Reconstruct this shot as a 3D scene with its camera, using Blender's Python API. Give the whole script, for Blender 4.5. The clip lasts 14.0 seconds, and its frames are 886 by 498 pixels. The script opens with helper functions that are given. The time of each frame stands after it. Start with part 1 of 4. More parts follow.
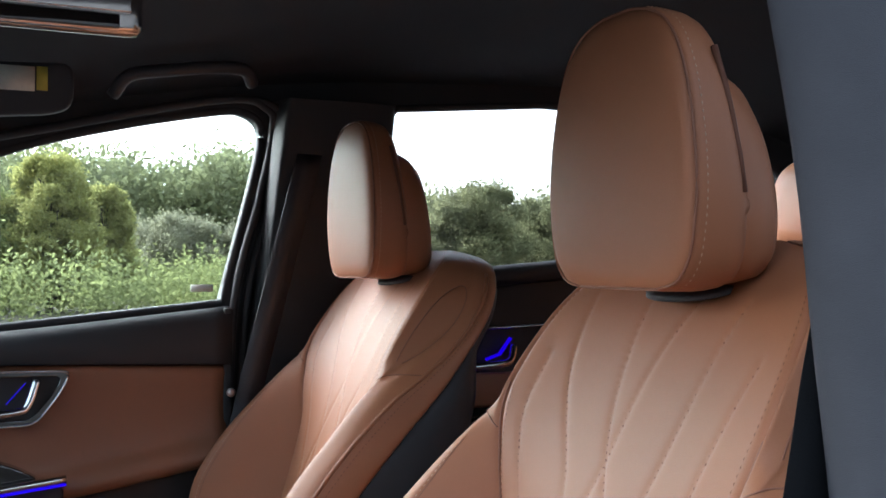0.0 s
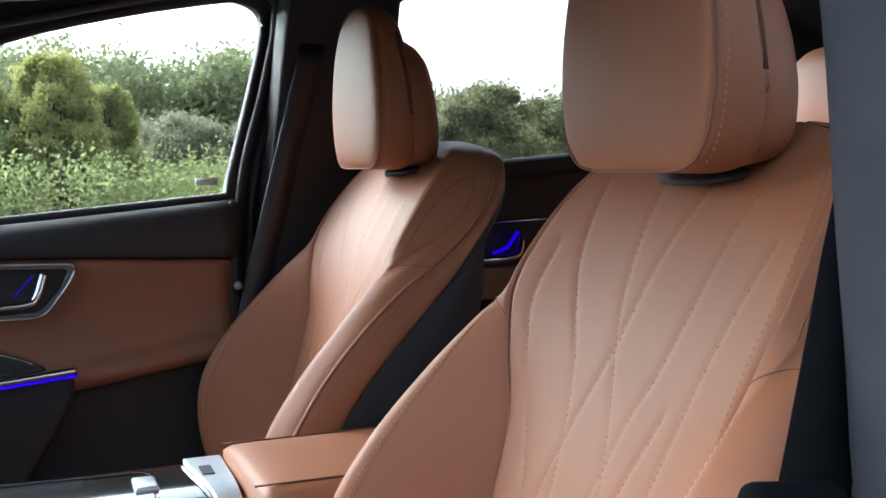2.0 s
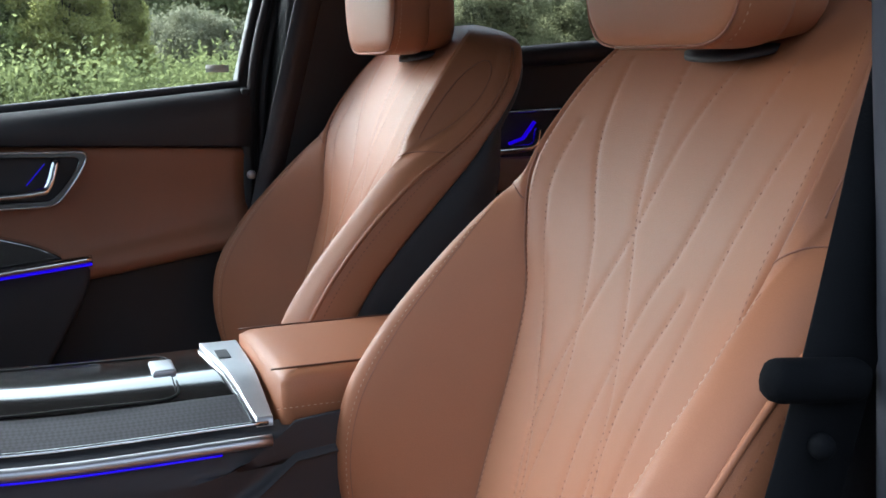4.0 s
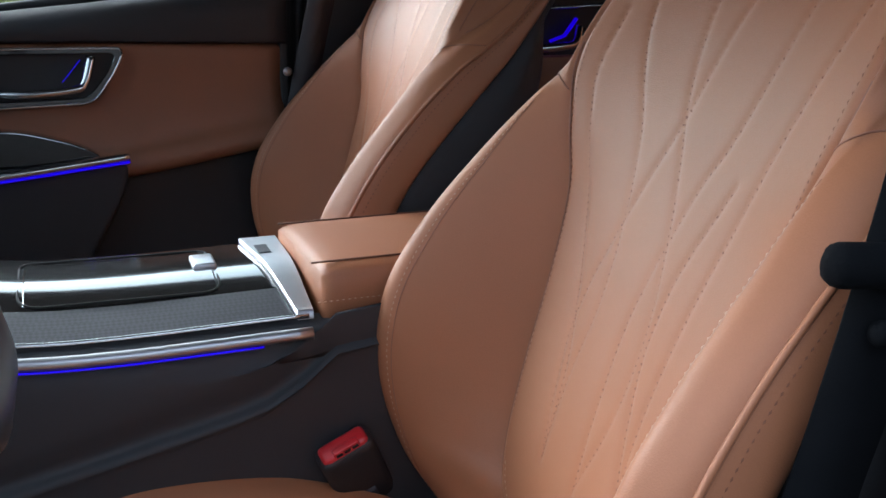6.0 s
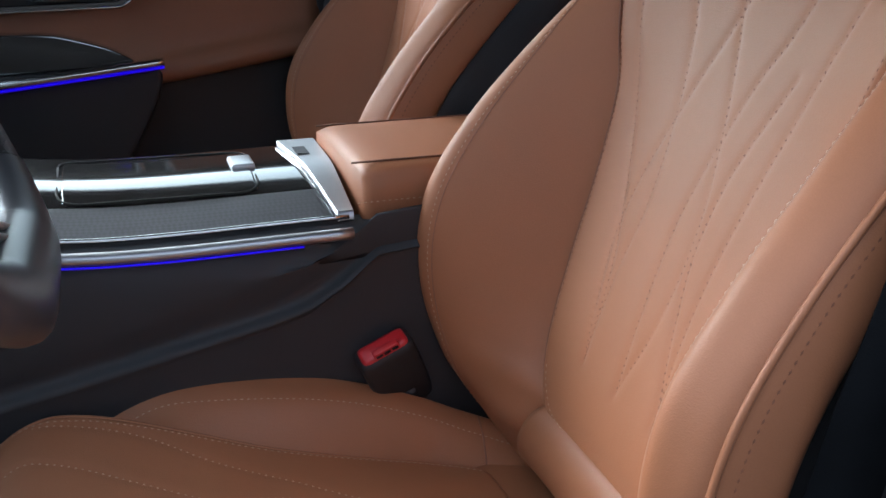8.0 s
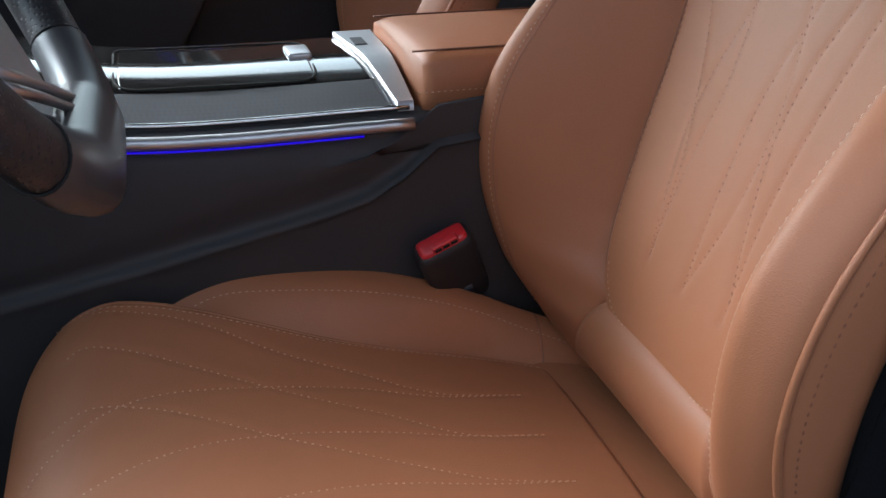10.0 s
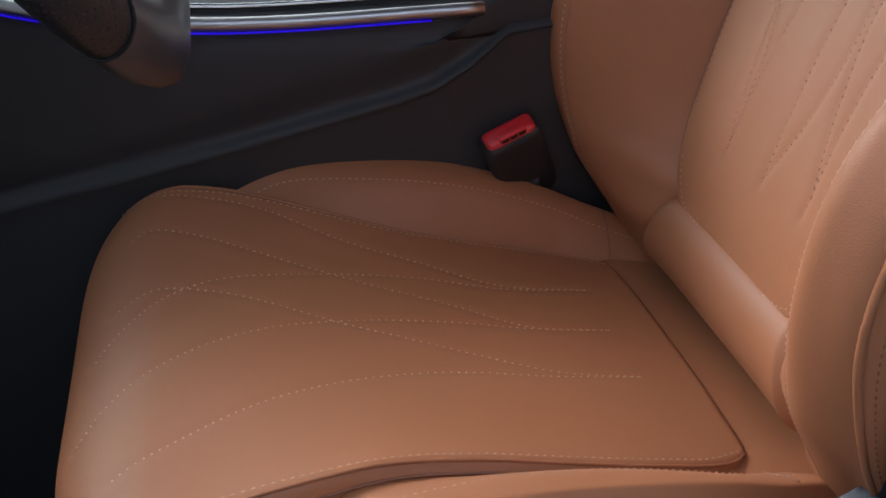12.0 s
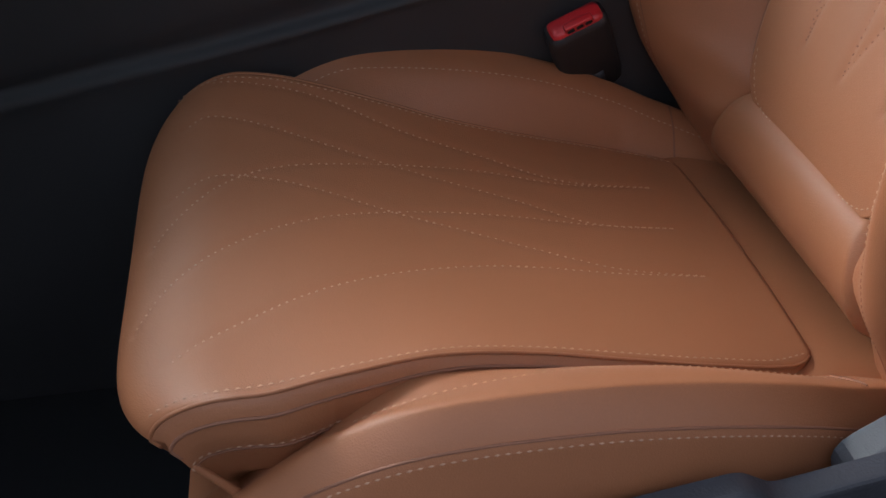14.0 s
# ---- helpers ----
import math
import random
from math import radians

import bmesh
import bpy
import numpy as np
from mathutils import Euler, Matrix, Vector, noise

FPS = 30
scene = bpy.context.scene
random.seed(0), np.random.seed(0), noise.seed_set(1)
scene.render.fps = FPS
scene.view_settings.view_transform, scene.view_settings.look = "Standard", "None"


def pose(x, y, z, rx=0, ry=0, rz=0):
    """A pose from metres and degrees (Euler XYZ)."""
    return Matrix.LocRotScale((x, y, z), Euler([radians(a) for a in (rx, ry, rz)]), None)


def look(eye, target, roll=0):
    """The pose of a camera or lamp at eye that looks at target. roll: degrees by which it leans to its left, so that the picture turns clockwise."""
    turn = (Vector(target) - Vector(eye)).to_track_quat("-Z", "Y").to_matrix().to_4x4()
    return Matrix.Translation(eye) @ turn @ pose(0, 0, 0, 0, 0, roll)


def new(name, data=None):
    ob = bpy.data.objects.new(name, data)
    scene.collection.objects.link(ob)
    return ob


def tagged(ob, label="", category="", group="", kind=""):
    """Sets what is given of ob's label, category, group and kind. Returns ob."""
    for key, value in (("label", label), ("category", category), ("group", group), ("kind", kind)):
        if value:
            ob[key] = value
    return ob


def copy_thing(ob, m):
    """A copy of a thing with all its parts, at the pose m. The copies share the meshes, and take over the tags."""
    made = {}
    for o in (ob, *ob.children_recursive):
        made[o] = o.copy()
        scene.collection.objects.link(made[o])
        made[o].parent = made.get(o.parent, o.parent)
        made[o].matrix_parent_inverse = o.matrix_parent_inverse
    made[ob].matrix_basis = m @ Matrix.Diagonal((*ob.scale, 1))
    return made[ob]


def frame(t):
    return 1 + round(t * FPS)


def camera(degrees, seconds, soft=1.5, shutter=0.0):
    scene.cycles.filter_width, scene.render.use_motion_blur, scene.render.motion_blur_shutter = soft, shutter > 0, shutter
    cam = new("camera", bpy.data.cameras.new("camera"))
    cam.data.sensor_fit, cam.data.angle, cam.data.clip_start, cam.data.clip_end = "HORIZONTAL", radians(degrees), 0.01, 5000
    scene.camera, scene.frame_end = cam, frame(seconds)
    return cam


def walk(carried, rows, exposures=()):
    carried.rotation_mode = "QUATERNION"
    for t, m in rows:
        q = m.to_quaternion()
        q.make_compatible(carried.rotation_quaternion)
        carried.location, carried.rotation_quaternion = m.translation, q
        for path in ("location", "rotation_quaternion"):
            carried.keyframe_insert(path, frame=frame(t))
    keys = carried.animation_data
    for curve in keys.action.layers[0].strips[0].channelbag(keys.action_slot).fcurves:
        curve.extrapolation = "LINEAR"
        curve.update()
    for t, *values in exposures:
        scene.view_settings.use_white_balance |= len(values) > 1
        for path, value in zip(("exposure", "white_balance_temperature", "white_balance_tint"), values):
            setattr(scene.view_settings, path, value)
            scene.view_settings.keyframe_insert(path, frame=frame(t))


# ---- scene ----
cam = camera(48.0, 14.0, soft=1.6)
PATH = [
    (0, (-0.339, -1.104, 1.279), (0.457, 0.731, 1.311), 0.2),
    (0.5, (-0.336, -1.098, 1.276), (0.45, 0.741, 1.264), 0.1),
    (1, (-0.336, -1.094, 1.272), (0.447, 0.745, 1.21), 0.1),
    (1.5, (-0.335, -1.091, 1.267), (0.448, 0.746, 1.157), 0.2),
    (2, (-0.334, -1.086, 1.263), (0.449, 0.747, 1.097), 0.1),
    (2.5, (-0.332, -1.081, 1.258), (0.448, 0.747, 1.039), 0.1),
    (3, (-0.331, -1.078, 1.254), (0.447, 0.744, 0.983), 0.1),
    (5.5, (-0.33, -1.058, 1.231), (0.356, 0.752, 0.728), 0.0),
    (6, (-0.333, -1.055, 1.226), (0.337, 0.748, 0.681), -0.0),
    (6.5, (-0.332, -1.052, 1.222), (0.318, 0.747, 0.64), 0.0),
    (7, (-0.333, -1.049, 1.217), (0.297, 0.745, 0.596), -0.0),
    (9.5, (-0.361, -1.029, 1.172), (0.186, 0.722, 0.374), 0.3),
    (10, (-0.364, -1.026, 1.167), (0.152, 0.715, 0.328), 0.3),
    (10.5, (-0.365, -1.023, 1.162), (0.119, 0.708, 0.284), 0.2),
    (11, (-0.366, -1.02, 1.155), (0.085, 0.701, 0.241), 0.1),
    (11.5, (-0.368, -1.019, 1.149), (0.05, 0.688, 0.195), -0.1),
    (12, (-0.368, -1.014, 1.144), (0.014, 0.673, 0.14), -0.1),
    (12.5, (-0.371, -1.01, 1.139), (-0.02, 0.654, 0.087), -0.1),
    (13, (-0.374, -1.008, 1.134), (-0.055, 0.635, 0.039), -0.2),
    (13.5, (-0.377, -1.006, 1.128), (-0.084, 0.616, -0.004), -0.3),
    (14, (-0.376, -1.003, 1.126), (-0.109, 0.601, -0.038), -0.6),
]
walk(cam, [(t, look(eye, target, roll)) for t, eye, target, roll in PATH], [(0.0, 2.88, 5600, 6), (3.0, 2.74, 5550, 6), (6.0, 2.58, 5500, 6), (9.5, 2.36, 5650, 7), (11.5, 2.2, 5850, 10), (14.0, 2.08, 6000, 10)])

# ---- world, sun, exposure ----
world = bpy.data.worlds.new("world")
scene.world = world
world.use_nodes = True
_n, _l = world.node_tree.nodes, world.node_tree.links
sky = _n.new("ShaderNodeTexSky")
sky.sky_type = "NISHITA"
sky.sun_disc = False
sky.sun_elevation = radians(32)
sky.sun_rotation = radians(321)
sky.air_density, sky.dust_density, sky.ozone_density = 1.0, 4.0, 1.0
grey = _n.new("ShaderNodeHueSaturation")
grey.inputs["Saturation"].default_value = 0.34
_l.new(sky.outputs[0], grey.inputs["Color"])
_l.new(grey.outputs[0], _n["Background"].inputs[0])
_n["Background"].inputs[1].default_value = 0.15
sun = new("sun", bpy.data.lights.new("sun", "SUN"))
sun.data.energy, sun.data.angle, sun.data.color = 0.05, radians(24), (0.94, 0.98, 1.0)
sun.matrix_world = look((-3.78, 4.66, 4.65), (0, 0, 0.9))


# ---- materials ----
def socket(node, name, value):
    node.inputs[name].default_value = value


def material(name, base, rough=0.5, metal=0.0, vary=0.12, scale=8.0, bump=0.0, grain=400.0, coat=0.0, kind="noise", spec=0.5, sheen=0.0):
    """A principled material: colour varied at two scales, fine relief by noise or cells, patchy roughness."""
    m = bpy.data.materials.new(name)
    m.use_nodes = True
    n, l = m.node_tree.nodes, m.node_tree.links
    p = n["Principled BSDF"]
    socket(p, "Metallic", metal)
    socket(p, "Coat Weight", coat)
    socket(p, "Coat Roughness", min(0.6, rough * 1.1))
    socket(p, "Specular IOR Level", spec)
    socket(p, "Sheen Weight", sheen)
    socket(p, "Sheen Roughness", 0.45)
    co = n.new("ShaderNodeTexCoord")
    big = n.new("ShaderNodeTexNoise")
    socket(big, "Scale", scale)
    socket(big, "Detail", 4.0)
    l.new(co.outputs["Object"], big.inputs["Vector"])
    ramp = n.new("ShaderNodeValToRGB")
    ramp.color_ramp.elements[0].position, ramp.color_ramp.elements[1].position = 0.3, 0.7
    ramp.color_ramp.elements[0].color = (*[c * (1 - vary) for c in base], 1)
    ramp.color_ramp.elements[1].color = (*[min(1, c * (1 + vary)) for c in base], 1)
    l.new(big.outputs["Fac"], ramp.inputs["Fac"])
    fine = n.new("ShaderNodeTexNoise") if kind == "noise" else n.new("ShaderNodeTexVoronoi")
    socket(fine, "Scale", grain)
    l.new(co.outputs["Object"], fine.inputs["Vector"])
    out = fine.outputs["Fac"] if kind == "noise" else fine.outputs["Distance"]
    mix = n.new("ShaderNodeMix")
    mix.data_type, mix.blend_type = "RGBA", "MULTIPLY"
    mix.inputs[0].default_value = min(1.0, vary * 1.5)
    l.new(ramp.outputs[0], mix.inputs[6])
    l.new(out, mix.inputs[7])
    l.new(mix.outputs[2], p.inputs["Base Color"])
    rr = n.new("ShaderNodeMapRange")
    socket(rr, "To Min", rough * 0.88)
    socket(rr, "To Max", min(1.0, rough * 1.12))
    l.new(big.outputs["Fac"], rr.inputs["Value"])
    l.new(rr.outputs[0], p.inputs["Roughness"])
    if bump:
        b = n.new("ShaderNodeBump")
        socket(b, "Strength", bump)
        socket(b, "Distance", 0.0006)
        l.new(out, b.inputs["Height"])
        l.new(b.outputs[0], p.inputs["Normal"])
    return m


def glowing(name, colour, strength):
    m = bpy.data.materials.new(name)
    m.use_nodes = True
    p = m.node_tree.nodes["Principled BSDF"]
    socket(p, "Base Color", (*colour, 1))
    socket(p, "Emission Color", (*colour, 1))
    socket(p, "Emission Strength", strength)
    return m


def clear_glass(name, tint=(0.86, 0.9, 0.87, 1)):
    """A thin pane: mostly clear, with a faint mirror."""
    m = bpy.data.materials.new(name)
    m.use_nodes = True
    n, l = m.node_tree.nodes, m.node_tree.links
    n.remove(n["Principled BSDF"])
    t, g, mx, fr = n.new("ShaderNodeBsdfTransparent"), n.new("ShaderNodeBsdfGlossy"), n.new("ShaderNodeMixShader"), n.new("ShaderNodeFresnel")
    socket(t, "Color", tint)
    socket(g, "Roughness", 0.02)
    socket(fr, "IOR", 1.3)
    l.new(fr.outputs[0], mx.inputs[0])
    l.new(t.outputs[0], mx.inputs[1])
    l.new(g.outputs[0], mx.inputs[2])
    l.new(mx.outputs[0], n["Material Output"].inputs[0])
    return m


def leafy(name, base, vary=0.35):
    m = bpy.data.materials.new(name)
    m.use_nodes = True
    n, l = m.node_tree.nodes, m.node_tree.links
    p = n["Principled BSDF"]
    g = n.new("ShaderNodeNewGeometry")
    r = n.new("ShaderNodeValToRGB")
    r.color_ramp.elements[0].color = (*[c * (1 - vary) for c in base], 1)
    r.color_ramp.elements[1].color = (*[c * (1 + vary) for c in base], 1)
    l.new(g.outputs["Random Per Island"], r.inputs["Fac"])
    l.new(r.outputs[0], p.inputs["Base Color"])
    socket(p, "Roughness", 0.7)
    socket(p, "Specular IOR Level", 0.2)
    thin, both = n.new("ShaderNodeBsdfTranslucent"), n.new("ShaderNodeMixShader")
    l.new(r.outputs[0], thin.inputs["Color"])
    socket(both, "Fac", 0.62)
    l.new(p.outputs[0], both.inputs[1])
    l.new(thin.outputs[0], both.inputs[2])
    l.new(both.outputs[0], n["Material Output"].inputs[0])
    return m


LEATHER = material("tan_leather", (0.32, 0.124, 0.055), 0.53, spec=0.42, coat=0.10, vary=0.05, scale=5, bump=0.22, grain=900, kind="voronoi")
LEATHER_DOOR = material("tan_door_leather", (0.25, 0.107, 0.057), 0.5, vary=0.06, scale=6, bump=0.25, grain=800, kind="voronoi")
# CREASE and SEAM: leather darkened in colour for the shade in seams.
CREASE = material("crease_shade_leather", (0.25, 0.105, 0.06), 0.7, vary=0.1)
# One sewing thread in two colours: as it looks shaded, and as it looks lit.
THREAD_SHADED = material("shaded_thread", (0.23, 0.092, 0.048), 0.75, vary=0.15, scale=60)
THREAD = material("lit_thread", (0.50, 0.29, 0.19), 0.7, vary=0.15, scale=60)
SEAM = material("seam_shadow_leather", (0.14, 0.055, 0.03), 0.8, vary=0.1)
BLACK = material("black_soft_plastic", (0.019, 0.019, 0.021), 0.55, vary=0.12, scale=10, bump=0.35, grain=1200, kind="voronoi")
BLACK_ROLL = material("black_padded_trim", (0.026, 0.026, 0.029), 0.6, vary=0.1, scale=10, bump=0.3, grain=1500, kind="voronoi")
CHARCOAL = material("charcoal_plastic", (0.035, 0.035, 0.04), 0.5, vary=0.12, scale=12, bump=0.3, grain=900, kind="voronoi")
PILLAR = material("grey_pillar_fabric", (0.055, 0.057, 0.065), 0.8, spec=0.25, vary=0.1, scale=20, bump=0.4, grain=1500)
PILLAR_LIGHT = material("grey_rubber_seal", (0.36, 0.36, 0.375), 0.55, vary=0.08, scale=14, bump=0.15, grain=600)
HEADLINER = material("black_headliner", (0.019, 0.021, 0.028), 0.9, vary=0.15, scale=15, bump=0.4, grain=1500)
PIANO = material("gloss_black_lacquer", (0.012, 0.011, 0.010), 0.09, vary=0.1, scale=5, spec=1.0, coat=1.0)
METAL = material("brushed_aluminium", (0.52, 0.52, 0.54), 0.40, 1.0, vary=0.05, scale=40, bump=0.1, grain=900)
CHROME = material("satin_chrome", (0.72, 0.71, 0.70), 0.16, 1.0, vary=0.03, scale=20)
WEB = material("black_belt_webbing", (0.0045, 0.005, 0.006), 0.95, spec=0.08, vary=0.2, scale=30, bump=0.6, grain=700)
RED = material("red_plastic", (0.55, 0.02, 0.025), 0.35, vary=0.06)
CARPET = material("black_carpet", (0.008, 0.009, 0.011), 0.95, vary=0.3, scale=40, bump=0.8, grain=900)
SIDE_TRIM = material("dark_grained_plastic", (0.028, 0.030, 0.040), 0.6, vary=0.15, scale=30, bump=0.9, grain=450)
GREY_PLASTIC = material("grey_sill_plastic", (0.045, 0.05, 0.062), 0.55, vary=0.1, scale=20, bump=0.5, grain=700)
LED = glowing("blue_light_strip", (0.02, 0.0, 0.75), 0.10)
GLASS = clear_glass("window_glass")
GLASS_REAR = clear_glass("rear_glass", (0.80, 0.80, 0.79, 1))
GLASS_DIMMING = clear_glass("dimming_glass", (0.52, 0.59, 0.58, 1))
PAPER = material("label_paper", (0.7, 0.7, 0.62), 0.6, vary=0.08, scale=60)
SEAM_BLACK = material("black_gap", (0.004, 0.004, 0.004), 0.9, vary=0.05)
WHEEL_GREY = material("satin_grey_trim", (0.075, 0.078, 0.085), 0.34, 0.4, vary=0.05)
YELLOW = material("label_yellow", (0.6, 0.52, 0.08), 0.6, vary=0.08, scale=60)
WALL = material("light_block_dark", (0.06, 0.06, 0.062), 0.9, vary=0.2, scale=1.5, bump=0.6, grain=60)
PAINT = material("silver_car_paint", (0.30, 0.31, 0.33), 0.35, 0.2, vary=0.04, coat=0.6)
BARK = material("bark", (0.09, 0.07, 0.05), 0.9, vary=0.3, scale=6, bump=0.8, grain=30)
ASPHALT = material("asphalt", (0.045, 0.045, 0.047), 0.9, vary=0.25, scale=1.5, bump=0.6, grain=120)
SOIL = material("dry_grass_and_soil", (0.15, 0.13, 0.08), 0.95, vary=0.5, scale=0.25, bump=0.6, grain=6)
LEAF_YELLOW = leafy("yellow_green_leaves", (0.34, 0.33, 0.12), 0.2)
LEAF_OLIVE = leafy("olive_leaves", (0.26, 0.25, 0.17), 0.12)
LEAF_DARK = leafy("dark_green_leaves", (0.19, 0.20, 0.105), 0.12)
LEAF_GREEN = leafy("green_leaves", (0.27, 0.29, 0.12), 0.12)


def carbon_weave(name):
    """Black woven trim: a fine diagonal check in gloss and tone."""
    m = bpy.data.materials.new(name)
    m.use_nodes = True
    n, l = m.node_tree.nodes, m.node_tree.links
    p = n["Principled BSDF"]
    co, mp, ch = n.new("ShaderNodeTexCoord"), n.new("ShaderNodeMapping"), n.new("ShaderNodeTexChecker")
    mp.inputs["Rotation"].default_value = (0, 0, radians(45))
    socket(ch, "Scale", 260.0)
    socket(ch, "Color1", (0.012, 0.012, 0.013, 1))
    socket(ch, "Color2", (0.10, 0.10, 0.105, 1))
    l.new(co.outputs["Object"], mp.inputs[0])
    l.new(mp.outputs[0], ch.inputs["Vector"])
    l.new(ch.outputs["Color"], p.inputs["Base Color"])
    r = n.new("ShaderNodeMapRange")
    socket(r, "To Min", 0.25)
    socket(r, "To Max", 0.42)
    l.new(ch.outputs["Fac"], r.inputs["Value"])
    l.new(r.outputs[0], p.inputs["Roughness"])
    return m


CARBON = carbon_weave("black_weave")


def perforated(name):
    """Black leather with rows of small punched holes."""
    m = material(name, (0.020, 0.020, 0.023), 0.42, vary=0.1, scale=12)
    n, l = m.node_tree.nodes, m.node_tree.links
    co, v = n.new("ShaderNodeTexCoord"), n.new("ShaderNodeTexVoronoi")
    socket(v, "Scale", 260.0)
    socket(v, "Randomness", 0.12)
    l.new(co.outputs["Object"], v.inputs["Vector"])
    r = n.new("ShaderNodeMapRange")
    socket(r, "From Min", 0.22)
    socket(r, "From Max", 0.34)
    l.new(v.outputs["Distance"], r.inputs["Value"])
    b = n.new("ShaderNodeBump")
    socket(b, "Strength", 0.9)
    socket(b, "Distance", 0.0012)
    l.new(r.outputs[0], b.inputs["Height"])
    l.new(b.outputs[0], n["Principled BSDF"].inputs["Normal"])
    return m


RIM_LEATHER = perforated("perforated_leather")


# ---- mesh helpers ----
def mesh_object(name, bm, mat, smooth=True):
    me = bpy.data.meshes.new(name)
    bmesh.ops.recalc_face_normals(bm, faces=bm.faces)
    bm.to_mesh(me)
    bm.free()
    for f in me.polygons:
        f.use_smooth = smooth
    me.materials.append(mat)
    return new(name, me)


def part(name, bm, mat, parent, label="", smooth=True):
    ob = mesh_object(name, bm, mat, smooth)
    ob.parent = parent
    if label:
        tagged(ob, label)
    return ob


def empty(name, loc):
    ob = new(name)
    ob.empty_display_size = 0.05
    ob.matrix_basis = pose(*loc)
    return ob


def sheet(rows, closed=False, bm=None):
    """A skin over rows of points."""
    bm = bm or bmesh.new()
    vs = [[bm.verts.new(p) for p in r] for r in rows]
    n = len(rows[0])
    for a, b in zip(vs, vs[1:]):
        for j in range(n if closed else n - 1):
            k = (j + 1) % n
            bm.faces.new((a[j], a[k], b[k], b[j]))
    return bm, vs


def spline(pts, n):
    """Catmull-Rom through points, n samples."""
    p = [Vector(q) for q in pts]
    p = [p[0] * 2 - p[1], *p, p[-1] * 2 - p[-2]]
    out = []
    for i in range(n):
        s = i / (n - 1) * (len(p) - 3)
        k = min(int(s), len(p) - 4)
        t = s - k
        a, b, c, d = p[k:k + 4]
        out.append(0.5 * ((2 * b) + (c - a) * t + (2 * a - 5 * b + 4 * c - d) * t * t + (3 * b - a - 3 * c + d) * t ** 3))
    return out


def rope(points, r, sides=8, bm=None, flat=1.0):
    """A round or flattened bar along points; r may be a function of the share of the way."""
    pts = [Vector(p) for p in points]
    rows = []
    for i, p in enumerate(pts):
        d = (pts[min(i + 1, len(pts) - 1)] - pts[max(i - 1, 0)]).normalized()
        a = d.cross(Vector((0, 0, 1)))
        a = a.normalized() if a.length > 1e-3 else Vector((1, 0, 0))
        b = a.cross(d)
        q = r(i / (len(pts) - 1)) if callable(r) else r
        rows.append([p + a * math.cos(2 * math.pi * k / sides) * q + b * math.sin(2 * math.pi * k / sides) * q * flat for k in range(sides)])
    bm, vs = sheet(rows, True, bm)
    bm.faces.new(vs[0])
    bm.faces.new(vs[-1][::-1])
    return bm


def box(lo, hi, bevel=0.004, bm=None, seg=3):
    own = bm is None
    b = bmesh.new()
    bmesh.ops.create_cube(b, size=1)
    for v in b.verts:
        v.co = Vector([lo[i] + (v.co[i] + 0.5) * (hi[i] - lo[i]) for i in range(3)])
    if bevel:
        bmesh.ops.bevel(b, geom=b.edges[:], offset=bevel, segments=seg, affect="EDGES", profile=0.5)
    if own:
        return b
    me = bpy.data.meshes.new("t")
    b.to_mesh(me)
    b.free()
    bm.from_mesh(me)
    bpy.data.meshes.remove(me)
    return bm


def plate(outline, y0, y1, holes=(), bevel=0.0):
    """A plate in the x-z plane from y0 to y1, with holes."""
    bm = bmesh.new()
    for loop in (outline, *holes):
        vs = [bm.verts.new((x, y0, z)) for x, z in loop]
        for a, b in zip(vs, vs[1:] + vs[:1]):
            bm.edges.new((a, b))
    bmesh.ops.triangle_fill(bm, use_beauty=True, use_dissolve=False, edges=bm.edges[:])
    ret = bmesh.ops.extrude_face_region(bm, geom=bm.faces[:])
    for v in ret["geom"]:
        if isinstance(v, bmesh.types.BMVert):
            v.co.y = y1
    if bevel:
        bmesh.ops.recalc_face_normals(bm, faces=bm.faces)
        rim = [e for e in bm.edges if all(abs(v.co.y - y0) < 1e-6 for v in e.verts) and len(e.link_faces) == 2 and abs(e.calc_face_angle(0)) > 0.7]
        bmesh.ops.bevel(bm, geom=rim, offset=bevel, segments=3, affect="EDGES", profile=0.5)
    return bm


def rounded(pts, r=0.02, n=5):
    out = []
    k = len(pts)
    for i in range(k):
        a, b, c = Vector(pts[i - 1]), Vector(pts[i]), Vector(pts[(i + 1) % k])
        p, q = b + (a - b).normalized() * min(r, (a - b).length / 2), b + (c - b).normalized() * min(r, (c - b).length / 2)
        for j in range(n):
            t = j / (n - 1)
            out.append(tuple(p * (1 - t) ** 2 + b * 2 * t * (1 - t) + q * t * t))
    return out


def key(x, xs, ys):
    """Smooth interpolation of a profile."""
    if x <= xs[0]:
        return ys[0]
    for i in range(len(xs) - 1):
        if x <= xs[i + 1]:
            t = (x - xs[i]) / (xs[i + 1] - xs[i])
            def slope(j):
                if j <= 0 or j >= len(xs) - 1:
                    return 0.0 if j <= 0 else (ys[-1] - ys[-2]) / (xs[-1] - xs[-2])
                return (ys[j + 1] - ys[j - 1]) / (xs[j + 1] - xs[j - 1])
            h = xs[i + 1] - xs[i]
            a, b = slope(i) * h, slope(i + 1) * h
            return (2 * t ** 3 - 3 * t * t + 1) * ys[i] + (t ** 3 - 2 * t * t + t) * a + (3 * t * t - 2 * t ** 3) * ys[i + 1] + (t ** 3 - t * t) * b
    return ys[-1]


